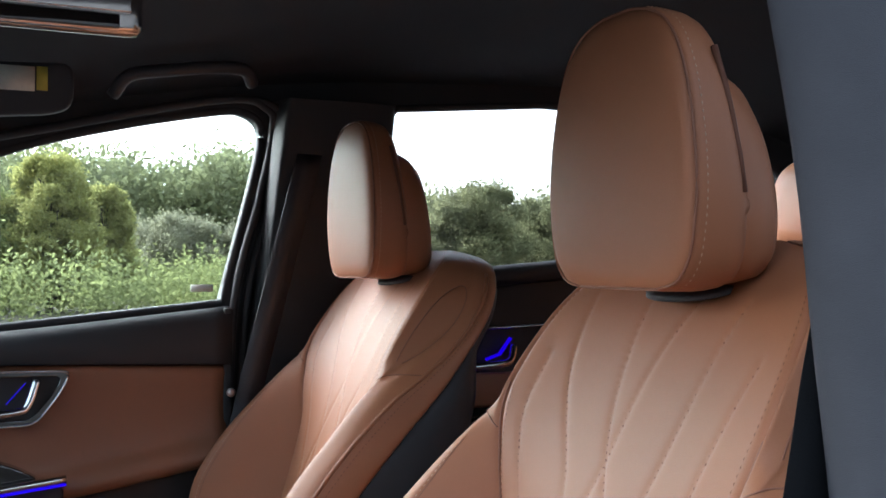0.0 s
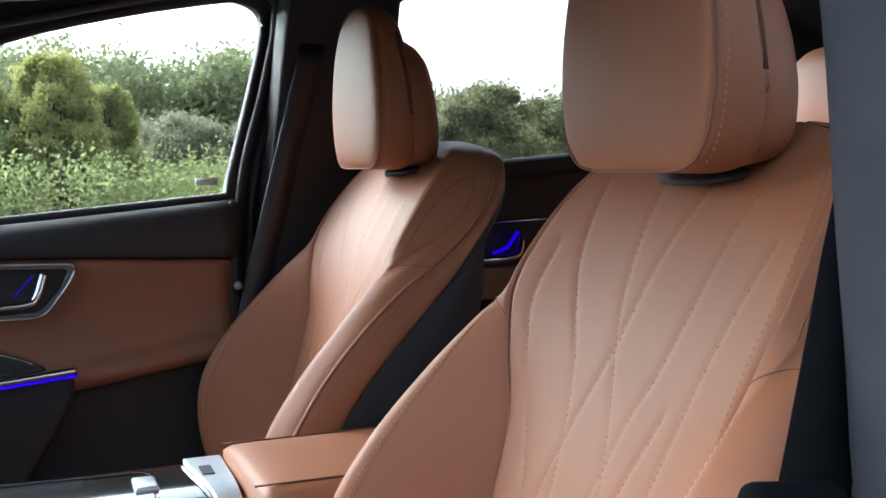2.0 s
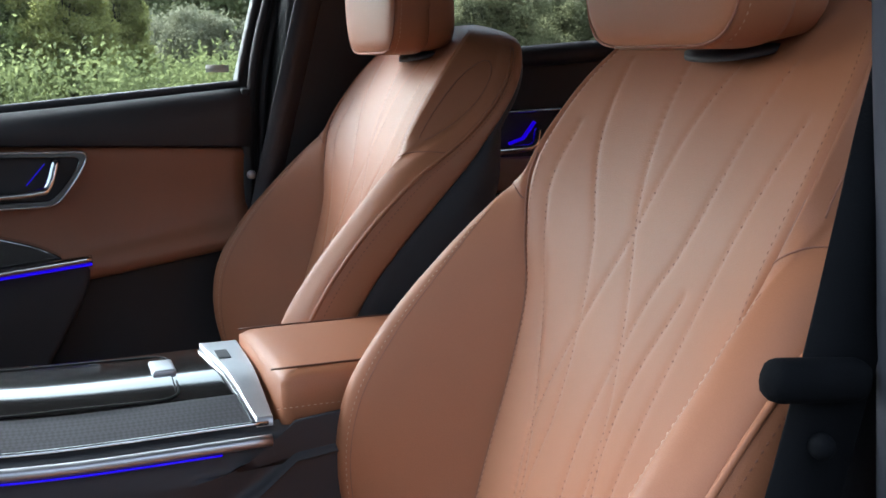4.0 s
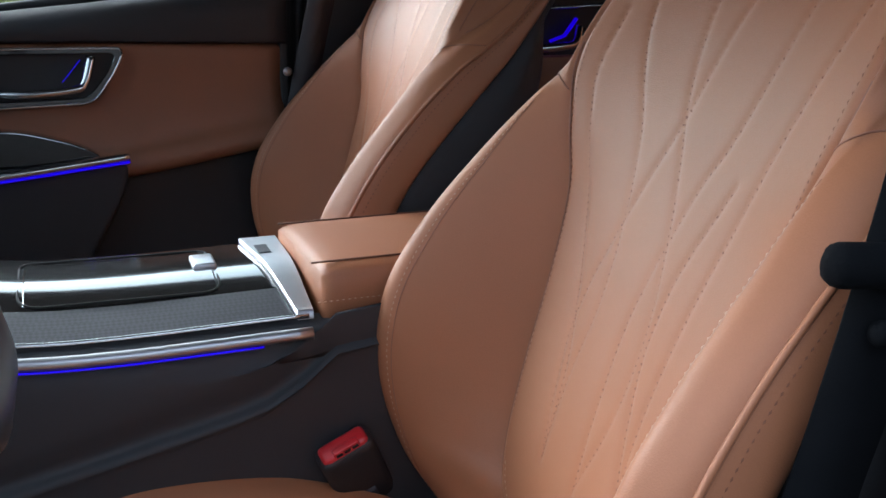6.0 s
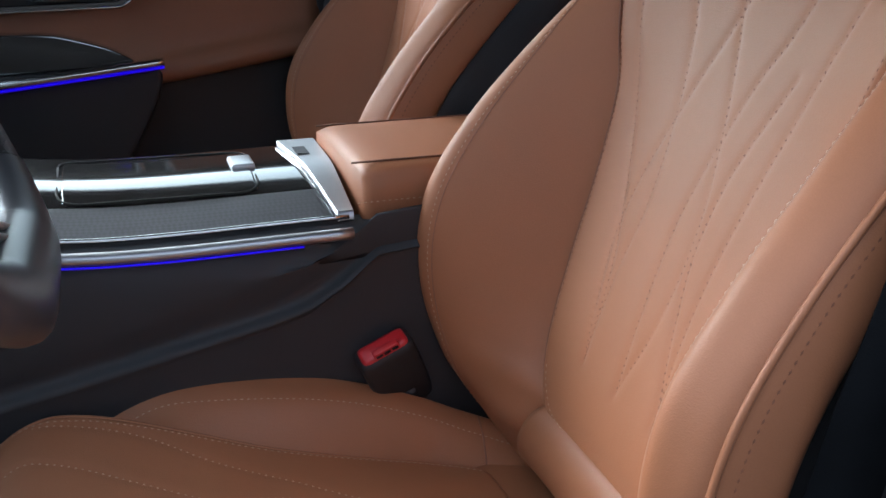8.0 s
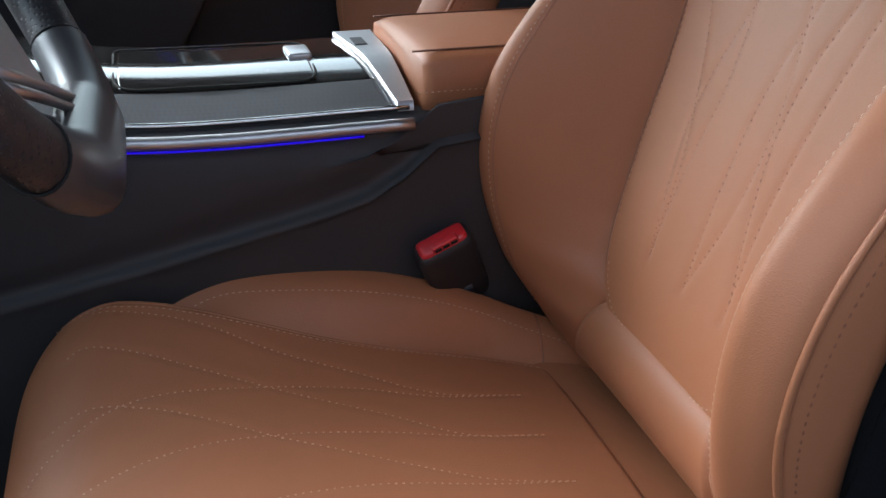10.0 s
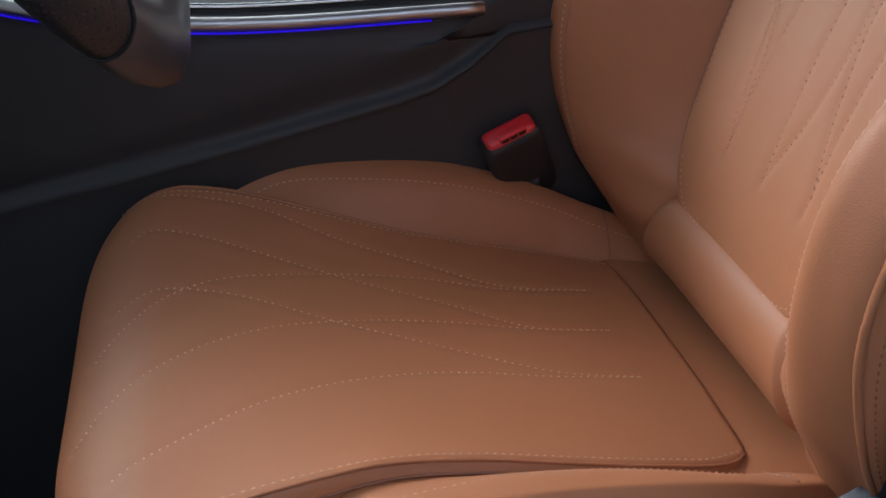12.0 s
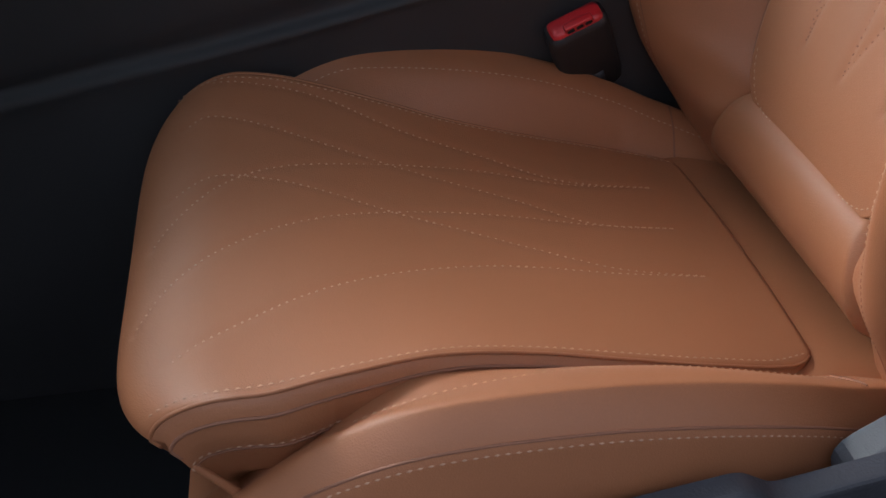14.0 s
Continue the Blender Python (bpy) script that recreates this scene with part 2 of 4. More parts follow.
def dashes(points, normals, length=0.0042, gap=0.0022, r=0.0008, bm=None):
    """Sewing thread: a row of short rounded stitches lying along a line of points."""
    bm = bm or bmesh.new()
    run, start = 0.0, 0
    step = length + gap
    acc = [0.0]
    for a, b in zip(points, points[1:]):
        acc.append(acc[-1] + (b - a).length)
    total = acc[-1]
    k = 0
    while (k + 1) * step < total:
        ends = []
        for s in (k * step, k * step + length):
            i = max(j for j in range(len(acc)) if acc[j] <= s) if s < 1e-9 else int(np.searchsorted(acc, s)) - 1
            i = max(0, min(i, len(points) - 2))
            t = (s - acc[i]) / max(1e-9, acc[i + 1] - acc[i])
            ends.append((points[i].lerp(points[i + 1], t), normals[i]))
        (a, n), (b, _) = ends
        d = (b - a).normalized()
        side = d.cross(n).normalized() * r
        up = n * r * 0.9
        mid = (a + b) / 2
        v = [bm.verts.new(q) for q in (a - up * 0.5, mid + side - up * 0.2, b - up * 0.5, mid - side - up * 0.2, mid + up)]
        for f in ((0, 1, 4), (1, 2, 4), (2, 3, 4), (3, 0, 4)):
            bm.faces.new([v[j] for j in f])
        k += 1
    return bm


# ---- car seat ----
LEAN, TILT = radians(18), radians(8)
DRIVER = (0.0, -0.358, 0.35)
Z0 = 0.35


def on_back(u, v, w):
    return Vector((0.03 + math.sin(LEAN) * v - math.cos(LEAN) * w, u, 0.71 - Z0 + math.cos(LEAN) * v + math.sin(LEAN) * w))


def on_cushion(u, v, w):
    return Vector((-0.02 - math.cos(TILT) * v + math.sin(TILT) * w, u, 0.632 - Z0 + math.sin(TILT) * v + math.cos(TILT) * w))


BACK_SEAMS = [
    [(0.063, 0.075), (0.068, 0.16), (0.089, 0.235), (0.119, 0.31), (0.148, 0.39), (0.16, 0.436), (0.156, 0.499)],
    [(0.063, 0.078), (0.06, 0.16), (0.05, 0.233), (0.055, 0.307), (0.073, 0.385), (0.099, 0.44), (0.119, 0.489), (0.134, 0.57)],
    [(0.065, 0.085), (0.081, 0.187), (0.075, 0.246), (0.059, 0.3), (0.041, 0.353), (0.021, 0.41), (0.001, 0.5), (-0.024, 0.575)],
    [(-0.0, 0.073), (-0.024, 0.15), (-0.03, 0.234), (-0.014, 0.314), (0.007, 0.376), (0.021, 0.41), (0.037, 0.47), (0.048, 0.575)],
    [(0.0, 0.076), (0.003, 0.15), (0.002, 0.212), (-0.006, 0.266), (-0.03, 0.354), (-0.051, 0.4), (-0.068, 0.46), (-0.09, 0.57)],
    [(-0.063, 0.075), (-0.061, 0.15), (-0.066, 0.214), (-0.081, 0.294), (-0.105, 0.38), (-0.125, 0.449), (-0.145, 0.519)],
    [(-0.063, 0.09), (-0.045, 0.16), (-0.036, 0.22), (-0.045, 0.29), (-0.077, 0.37)],
]
CUSHION_SEAMS = [
    [(0.088, 0.041), (0.089, 0.124), (0.118, 0.197), (0.144, 0.273), (0.181, 0.341), (0.202, 0.409), (0.207, 0.466)],
    [(0.088, 0.043), (0.084, 0.125), (0.095, 0.202), (0.095, 0.291), (0.088, 0.376), (0.066, 0.422), (0.021, 0.461), (-0.008, 0.481)],
    [(0.02, 0.043), (0.023, 0.117), (0.056, 0.184), (0.093, 0.278), (0.123, 0.344), (0.15, 0.4), (0.16, 0.442), (0.148, 0.462)],
    [(0.02, 0.045), (0.021, 0.118), (0.029, 0.19), (0.03, 0.258), (0.022, 0.324), (0.003, 0.379), (-0.024, 0.421), (-0.061, 0.458), (-0.107, 0.491)],
    [(-0.049, 0.042), (-0.043, 0.113), (-0.019, 0.178), (0.009, 0.243), (0.027, 0.287), (0.057, 0.349), (0.071, 0.389), (0.076, 0.431), (0.05, 0.468)],
    [(-0.049, 0.044), (-0.049, 0.115), (-0.044, 0.184), (-0.045, 0.23), (-0.056, 0.29), (-0.076, 0.342), (-0.101, 0.383), (-0.131, 0.422), (-0.164, 0.464)],
]


def seam_field(seams):
    """Distance to the nearest seam of the pattern, over (u, v)."""
    pts = np.array([(p.x, p.y) for s in seams for p in spline([(a, b, 0) for a, b in s], 90)])
    def dist(u, v):
        return math.sqrt(float(((pts[:, 0] - u) ** 2 + (pts[:, 1] - v) ** 2).min()))
    return dist


BV = [-0.16, -0.12, -0.05, 0.0, 0.08, 0.16, 0.24, 0.32, 0.40, 0.44, 0.48, 0.52, 0.56, 0.60, 0.63, 0.645]
IV = [-0.006, 0.0, 0.014, 0.036, 0.08, 0.16, 0.24, 0.32, 0.38, 0.44, 0.50, 0.57, 0.62, 0.645]
def crest_u(v): return key(v, BV, [0.170, 0.185, 0.203, 0.216, 0.226, 0.228, 0.227, 0.221, 0.213, 0.213, 0.214, 0.212, 0.205, 0.182, 0.140, 0.080])
def crest_w(v): return key(v, BV, [-0.120, -0.070, 0.012, 0.070, 0.120, 0.137, 0.120, 0.087, 0.047, 0.018, -0.012, -0.038, -0.054, -0.066, -0.076, -0.082])
def half_w(v): return key(v, BV, [0.212, 0.228, 0.248, 0.260, 0.266, 0.267, 0.264, 0.258, 0.248, 0.242, 0.236, 0.229, 0.217, 0.192, 0.150, 0.090])
def pipe_w(v): return key(v, BV, [-0.135, -0.090, -0.010, 0.045, 0.100, 0.115, 0.100, 0.068, 0.022, -0.010, -0.038, -0.060, -0.075, -0.084, -0.090, -0.094])
def tan_edge(v): return key(v, BV, [-0.155, -0.110, -0.040, 0.015, 0.050, 0.062, 0.050, 0.017, -0.024, -0.045, -0.062, -0.078, -0.091, -0.099, -0.104, -0.108])
def back_w(v): return key(v, [-0.1, 0.0, 0.2, 0.4, 0.5, 0.56, 0.60, 0.645], [-0.03, -0.002, 0.006, 0.002, -0.006, -0.018, -0.036, -0.072])
def insert_half(v): return key(v, IV, [0.055, 0.090, 0.113, 0.126, 0.138, 0.146, 0.151, 0.160, 0.175, 0.192, 0.190, 0.173, 0.135, 0.05])
def insert_rim(v): return key(v, IV, [-0.002, 0.0, 0.002, 0.005, 0.007, 0.008, 0.008, 0.012, 0.025, 0.030, 0.018, -0.007, -0.036, -0.072])
def bolster_in(v): return key(v, [-0.16, -0.12, -0.05, 0.0, 0.02, 0.04, 0.08], [0.158, 0.155, 0.134, 0.113, 0.113, 0.126, 0.138]) if v < 0.08 else insert_half(v)
def bolster_rim(v): return key(v, [-0.16, -0.12, -0.06, -0.03, 0.0, 0.04], [-0.11, -0.06, -0.018, 0.008, 0.003, 0.005]) if v < 0.04 else insert_rim(v)


def insert_w(u, v):
    q = min(1.0, abs(u) / insert_half(v))
    return back_w(v) + (insert_rim(v) - back_w(v)) * q ** 2.5


PV = [0.0, 0.08, 0.15, 0.22, 0.29, 0.36, 0.42, 0.50]
def pad_half(v): return key(v, [-0.014, -0.009, 0.0, 0.020, 0.08, 0.15, 0.22, 0.29, 0.36, 0.42, 0.50], [0.11, 0.135, 0.149, 0.157, 0.162, 0.164, 0.168, 0.182, 0.206, 0.219, 0.214])
def pad_rim(v): return key(v, PV, [-0.006, 0.002, 0.011, 0.022, 0.034, 0.039, 0.037, 0.034])
def pad_mid(v): return key(v, PV, [-0.002, 0.0, 0.002, 0.004, 0.006, 0.008, 0.006, 0.0])


def pad_w(u, v):
    q = min(1.0, abs(u) / pad_half(v))
    return pad_mid(v) + (pad_rim(v) - pad_mid(v)) * q ** 2.5


CURL, RAD, DROP = 0.425, 0.066, 0.034
def pad_place(u, s, lift=0.0):
    """Place along and above the cushion: flat, then rolling over the front edge, with rounded corners."""
    q = min(1.0, abs(u) / pad_half(min(max(s, 0.0), 0.5)))
    g = min(1.0, max(0.0, (s - 0.34) / 0.15))
    back = 0.031 * q ** 5 * g * g * (3 - 2 * g)
    if s <= CURL:
        return s - back, pad_w(u, s) + lift
    a = (s - CURL) / RAD
    e = pad_w(u, CURL + RAD * math.sin(min(a, 1.57)))
    if a < 1.6:
        return CURL + (RAD + lift) * math.sin(a) - back, e - DROP + (DROP + lift) * math.cos(a)
    b = a - 1.6
    return CURL + RAD + lift - 0.66 * b * RAD - back, e - DROP - 0.62 * b * RAD


def on_pad(u, s, lift=0.0):
    v, w = pad_place(u, s, lift)
    return on_cushion(u, v, w)


def stitched(name, place, line, parent, n=160, mat=None, **kw):
    """One row of stitches along a line of (u, v), laid on a surface."""
    pts, nor = [], []
    for p in spline([(a, b, 0) for a, b in line], n):
        o = place(p.x, p.y)
        e = 0.002
        nrm = (place(p.x + e, p.y) - o).cross(place(p.x, p.y + e) - o).normalized()
        if nrm.x > 0.3 or (nrm.z < -0.2):
            nrm = -nrm
        pts.append(o)
        nor.append(nrm)
    return part(name, dashes(pts, nor, **kw), mat or THREAD, parent)


def outline_headrest(s=1.0, zc=0.11, n=12):
    zs = [0.0, 0.004, 0.014, 0.034, 0.077, 0.123, 0.17, 0.206, 0.229, 0.241, 0.246]
    hw = [0.06, 0.082, 0.097, 0.108, 0.1145, 0.112, 0.103, 0.089, 0.07, 0.045, 0.02]
    right = [Vector((h, z, 0)) for z, h in zip(zs, hw)]
    pts = spline(right, 40)
    loop = [(p.x, p.y) for p in pts] + [(-p.x, p.y) for p in reversed(pts)]
    return [(u * s, zc + (z - zc) * s) for u, z in loop]


def make_seat():
    seat = empty("car_seat", DRIVER)
    dist = seam_field(BACK_SEAMS)

    def groove(d):
        return 0.0009 * (1 - math.exp(-(d / 0.006) ** 2)) - 0.0014 * math.exp(-(d / 0.0022) ** 2)

    # backrest centre panel
    rows = []
    for i in range(211):
        v = -0.006 + 0.651 * i / 210
        h = insert_half(v)
        row = []
        for j in range(121):
            q = -1 + 2 * j / 120
            u = q * h
            edge = max(0.0, (abs(q) - 0.95) / 0.05)
            low = max(0.0, 1 - (v + 0.006) / 0.006)
            row.append(on_back(u, v, insert_w(u, v) + 0.002 + groove(dist(u, v)) - 0.011 * max(edge, low) ** 2))
        rows.append(row)
    part("backrest_panel", sheet(rows)[0], LEATHER, seat, "tan leather centre panel with fanned stitching")
    surf = lambda u, v: on_back(u, v, insert_w(u, v) + 0.0011)
    for line in BACK_SEAMS:
        stitched("stitching", surf, line, seat, mat=THREAD_SHADED, r=0.0013, length=0.0042, gap=0.0028)
    rim = lambda u, v: on_back(u, v, insert_w(u, v) + 0.0036)
    stitched("stitching", rim, [(0.118, 0.045), (0.107, 0.024), (0.088, 0.007), (0.05, 0.002), (0.0, 0.001), (-0.05, 0.002), (-0.088, 0.007), (-0.107, 0.024), (-0.118, 0.045)], seat, n=260)

    edge = [(insert_half(v), v) for v in np.linspace(0.46, -0.005, 90)]
    edge = edge + [(-u, v) for u, v in reversed(edge)]
    part("seam", rope([on_back(u, v, insert_rim(v) - 0.001) for u, v in edge], 0.0011, 6), CREASE, seat)
    # side bolsters, running up into the shoulders
    for sgn in (1, -1):
        rows, vs = [], []
        for i in range(121):
            v = -0.155 + 0.80 * i / 120
            ins, we, c, cw, wd, pw, te = bolster_in(v), bolster_rim(v), crest_u(v), crest_w(v), half_w(v), pipe_w(v), tan_edge(v)
            te = min(te, pw - 0.012)
            ins = min(ins, c - 0.012)
            puff = 0.004 if cw > we else 0.006
            ctrl = [(ins - 0.004, we - 0.016), (ins + 0.002, we + 0.001), (ins + (c - ins) * 0.36, we + (cw - we) * 0.36 + puff), (ins + (c - ins) * 0.76, we + (cw - we) * 0.80 + puff), (c, cw + 0.001),
                    (c + (wd - c) * 0.55, cw - (cw - pw) * 0.30), (wd, pw), (wd + 0.006, pw + (te - pw) * 0.5), (wd + 0.004, te), (wd - 0.014, te - 0.006), (wd - 0.05, te - 0.010)]
            sec = spline([(a, q, 0) for a, q in ctrl], 61)
            rows.append([on_back(sgn * p.x, v, p.y) for p in sec])
            vs.append(v)
        part("bolster", sheet(rows)[0], LEATHER, seat)

        def normal(i, k):
            i, k = max(1, min(i, 119)), max(1, min(k, 59))
            n = (rows[i + 1][k] - rows[i - 1][k]).cross(rows[i][k + 1] - rows[i][k - 1]).normalized()
            return n * sgn
        at = lambda v: int(round((v + 0.155) / 0.80 * 120))

        def spot(v, k):
            """A point of the skin between its rows."""
            a, b = (v + 0.155) / 0.80 * 120, int(k)
            i = min(int(a), 119)
            return rows[i][b].lerp(rows[i + 1][b], a - i).lerp(rows[i][b + 1].lerp(rows[i + 1][b + 1], a - i), k - b)
        # piping along the outer edge with stitches outside it, and a stitched ridge line
        for k, lo, hi, kind in ((36, 3, 116, "piping"), (39, 3, 116, "dark"), (21, at(-0.04), at(0.40), "pale"), (20, 3, at(0.40), "crease")):
            line = [rows[i][k] for i in range(lo, hi)]
            nrm = [normal(i, k) for i in range(lo, hi)]
            if kind == "crease":
                part("seam", rope([p - n * 0.0004 for p, n in zip(line, nrm)], 0.0008, 6), CREASE, seat)
            elif kind == "piping":
                part("piping", rope([p + n * 0.0002 for p, n in zip(line, nrm)], 0.0028, 8), LEATHER, seat)
            else:
                part("stitching", dashes([p + n * 0.0004 for p, n in zip(line, nrm)], nrm, r=0.0009 if kind == "dark" else 0.0007), THREAD_SHADED if kind == "dark" else THREAD, seat)
        # cross seam where bolster and shoulder meet, and the oval facet of the shoulder
        part("seam", rope([spot(0.404 + 0.0011 * k, k) for k in range(6, 36)], 0.0009, 6), CREASE, seat)
        oval = []
        for k in range(41):
            a = radians(-70 + 320 * k / 40)
            oval.append(spot(0.515 + 0.068 * math.sin(a), 20 - 7 * math.cos(a)))
        part("seam", rope(spline(oval[::2], 60), 0.0009, 6), CREASE, seat)
        stitched("stitching", rim, [(sgn * (insert_half(v) - 0.009), v) for v in (0.09, 0.16, 0.24, 0.32, 0.40, 0.48, 0.55, 0.60)], seat, n=260, r=0.0007, mat=THREAD_SHADED)
    # lumbar roll below the centre panel
    rows = []
    for i in range(17):
        a = math.pi * i / 16
        v = -0.031 + 0.040 * math.cos(a)
        row = []
        for j in range(41):
            q = -1 + j / 20
            dip = 0.012 * max(0.0, (abs(q) - 0.95) / 0.05) ** 2
            row.append(on_back(q * (key(v, [-0.075, -0.05, 0.0, 0.01], [0.142, 0.134, 0.113, 0.108]) + 0.001), v, -0.017 + 0.008 * math.cos(a) + 0.024 * math.sin(a) + 0.004 * q ** 4 - dip))
        rows.append(row)
    part("lumbar_roll", sheet(rows)[0], LEATHER, seat)
    # dark back shell
    rows = []
    for i in range(50):
        v = -0.10 + 0.70 * i / 49
        wd, b = half_w(v) - key(v, [0.0, 0.36, 0.46, 0.6], [0.008, 0.008, 0.014, 0.030]), min(tan_edge(v), pipe_w(v) - 0.012) - 0.002
        d = min(b - 0.03, back_w(v) - key(v, [-0.1, 0.1, 0.42, 0.52, 0.64], [0.10, 0.13, 0.125, 0.09, 0.05]))
        inn = min(b - 0.012, back_w(v) - 0.045)
        sec = spline([(wd - 0.10, inn, 0), (wd - 0.045, min(b - 0.008, inn + 0.02), 0), (wd, b, 0), (wd, (b + d) / 2, 0), (wd * 0.78, d, 0), (0, d - 0.01, 0), (-wd * 0.78, d, 0), (-wd, (b + d) / 2, 0), (-wd, b, 0), (-wd + 0.045, min(b - 0.008, inn + 0.02), 0), (-wd + 0.10, inn, 0)], 52)
        rows.append([on_back(p.x, v, p.y) for p in sec])
    part("back_shell", sheet(rows, True)[0], BLACK, seat, "black soft back shell")

    # headrest
    head = part("headrest", headrest_front(), LEATHER, seat, "smooth tan leather headrest")
    part("side_cover", headrest_side(), LEATHER, head)
    part("rear_pad", headrest_rear(), LEATHER, head)
    for sgn in (1, -1):
        bm = bmesh.new()
        m = Matrix.Translation((0.196, sgn * 0.1050, 1.328 - Z0)) @ Matrix.Rotation(radians(90), 4, "X")
        bmesh.ops.create_cone(bm, cap_ends=True, segments=24, radius1=0.0105, radius2=0.0095, depth=0.012, matrix=m)
        part("release_button", bm, LEATHER, head)
        slot = [(0.199 - 0.016 * t, sgn * (0.1115 - 0.017 * t * t), 1.338 - Z0 + 0.12 * t) for t in (0, 0.25, 0.5, 0.75, 1)]
        # Dark bar that stands in for the shaded groove.
        part("slot", rope(slot, 0.003, 6), SEAM, head)
    o = outline_headrest(0.985)
    for sgn, rng in ((1, range(2, 38)), (-1, range(42, 78))):
        line = [Vector((0.1605, o[k][0], 1.2575 - Z0 + o[k][1])) for k in rng]
        line = [p + Vector((0, p.y * 0.022, (p.z - 1.367 + Z0) * 0.02)) for p in line]
        part("stitching", dashes(line, [Vector((-0.3, sgn, 0)).normalized()] * len(line)), THREAD, head)
    part("seam", rope([(0.1508, a * 1.004, 1.2575 - Z0 + b) for a, b in o + o[:1]], 0.0012, 6), CREASE, head)
    # collar and posts under the headrest
    bm = bmesh.new()
    c = on_back(0.0, 0.583, -0.022)
    bmesh.ops.create_cone(bm, cap_ends=True, segments=36, radius1=0.058, radius2=0.056, depth=0.005, matrix=Matrix.Translation(c) @ Matrix.Rotation(-LEAN, 4, "Y") @ Matrix.Diagonal((0.5, 1, 1, 1)))
    part("headrest_collar", bm, CHARCOAL, seat, "dark plastic collar")

    # cushion centre pad
    cdist = seam_field(CUSHION_SEAMS)
    rows, ss = [], []
    for i in range(191):
        s = -0.014 + 0.616 * i / 190
        h = pad_half(min(s, 0.5))
        row = []
        for j in range(121):
            q = -1 + 2 * j / 120
            edge = max(0.0, (abs(q) - 0.97) / 0.03)
            low = max(0.0, 1 - (s + 0.014) / 0.010)
            d = cdist(q * h, s) if s < 0.53 else 0.05
            row.append(on_pad(q * h, s, 0.002 + groove(d) * 0.55 - 0.007 * max(edge, low) ** 2.2))
        deep = key(s, [0.0, 0.25, 0.33, 0.42, 0.60], [0.016, 0.020, 0.070, 0.085, 0.06])
        inward = on_cushion(0, 0, -1) - on_cushion(0, 0, 0) if s < 0.36 else (on_cushion(0, key(s, [0.36, 0.6], [0.34, 0.37]), -0.12) - (row[0] + row[-1]) / 2).normalized()
        left, right = row[0], row[-1]
        skirt = [(0.08, 0.0035), (0.34, 0.004), (0.40, 0.001), (0.72, -0.004), (1.0, -0.02)]
        rows.append([left + inward * deep * a - Vector((0, b, 0)) for a, b in reversed(skirt)] + row + [right + inward * deep * a + Vector((0, b, 0)) for a, b in skirt])
        ss.append(s)
    part("cushion_pad", sheet(rows)[0], LEATHER, seat, "tan leather seat cushion with crossing wavy stitches")
    for line in CUSHION_SEAMS:
        stitched("stitching", lambda u, v: on_pad(u, v, 0.0017), line, seat, r=0.0012)
    for sgn in (1, -1):
        line = [(sgn * (pad_half(min(v, 0.5)) * 0.950), v) for v in (0.0, 0.03, 0.06, 0.1, 0.16, 0.22, 0.28, 0.34, 0.39, 0.43, 0.46, 0.49, 0.515)]
        stitched("stitching", lambda u, v: on_pad(u, v, 0.0036), line, seat, n=260, r=0.0009)
        k = 4 if sgn < 0 else -5
        part("seam", rope([r[k] for r in rows[3:172]], 0.0012, 6), CREASE, seat)
        k = 6 if sgn < 0 else -7
        part("piping", rope([r[k] for r in rows[3:172]], 0.0014, 6), LEATHER, seat)
        k = 2 if sgn < 0 else -3
        front = [r[k] + Vector((0, sgn * 0.0006, 0)) for r in rows[92:172]]
        part("seam", rope(front, 0.0010, 6), CREASE, seat)
        k = 3 if sgn < 0 else -4
        front = [r[k] + Vector((0, sgn * 0.0008, 0)) for r in rows[98:172]]
        part("stitching", dashes(front, [Vector((0, sgn, 0))] * len(front)), THREAD, seat)
    for sgn in (1, -1):
        # bolster beside the pad, dipping under its wide front
        rows = []
        for i in range(73):
            v = -0.085 + 0.53 * i / 72
            ins, w0 = key(v, [-0.085, 0.0, 0.035], [0.137, 0.150, 0.157]) if v < 0.035 else pad_half(v), pad_rim(max(0.0, v))
            drop = key(v, [0.29, 0.33, 0.37, 0.41, 0.445], [0.0, 0.006, 0.030, 0.070, 0.10]) if v > 0.29 else 0.0
            ins -= min(0.035, drop * 0.7)
            cu = key(v, [-0.085, 0.0, 0.05, 0.12, 0.19, 0.26, 0.33, 0.445], [0.192, 0.209, 0.219, 0.230, 0.237, 0.242, 0.244, 0.224])
            cw = key(v, [-0.085, 0.0, 0.05, 0.12, 0.19, 0.26, 0.33, 0.445], [0.008, 0.024, 0.038, 0.052, 0.058, 0.056, 0.048, 0.034]) + 0.006 * sgn - drop
            wo = cu + key(v, [-0.085, 0.33, 0.40, 0.445], [0.020, 0.018, 0.012, 0.006])
            ctrl = [(ins - 0.07, min(w0 - 0.06, cw - 0.05)), (ins - 0.012, min(w0 - 0.02, cw - 0.03)), (ins + 0.001, min(w0 - 0.010, cw - 0.02)), (ins + (cu - ins) * 0.45, cw - 0.013), (cu - 0.010, cw + 0.001), (cu, cw), (wo - 0.002, cw - 0.014),
                    (wo + 0.004, cw - 0.030), (wo + 0.009, cw - 0.052), (wo + 0.008, cw - 0.070), (wo + 0.004, cw - 0.092), (wo - 0.01, cw - 0.125), (wo - 0.04, cw - 0.16)]
            rows.append([on_cushion(sgn * p.x, v, p.y) for p in spline([(a, b, 0) for a, b in ctrl], 73)])
        part("cushion_bolster", sheet(rows)[0], LEATHER, seat)

        def outward(i, k):
            return ((rows[i + 1][k] - rows[i - 1][k]).cross(rows[i][k + 1] - rows[i][k - 1]).normalized()) * -sgn
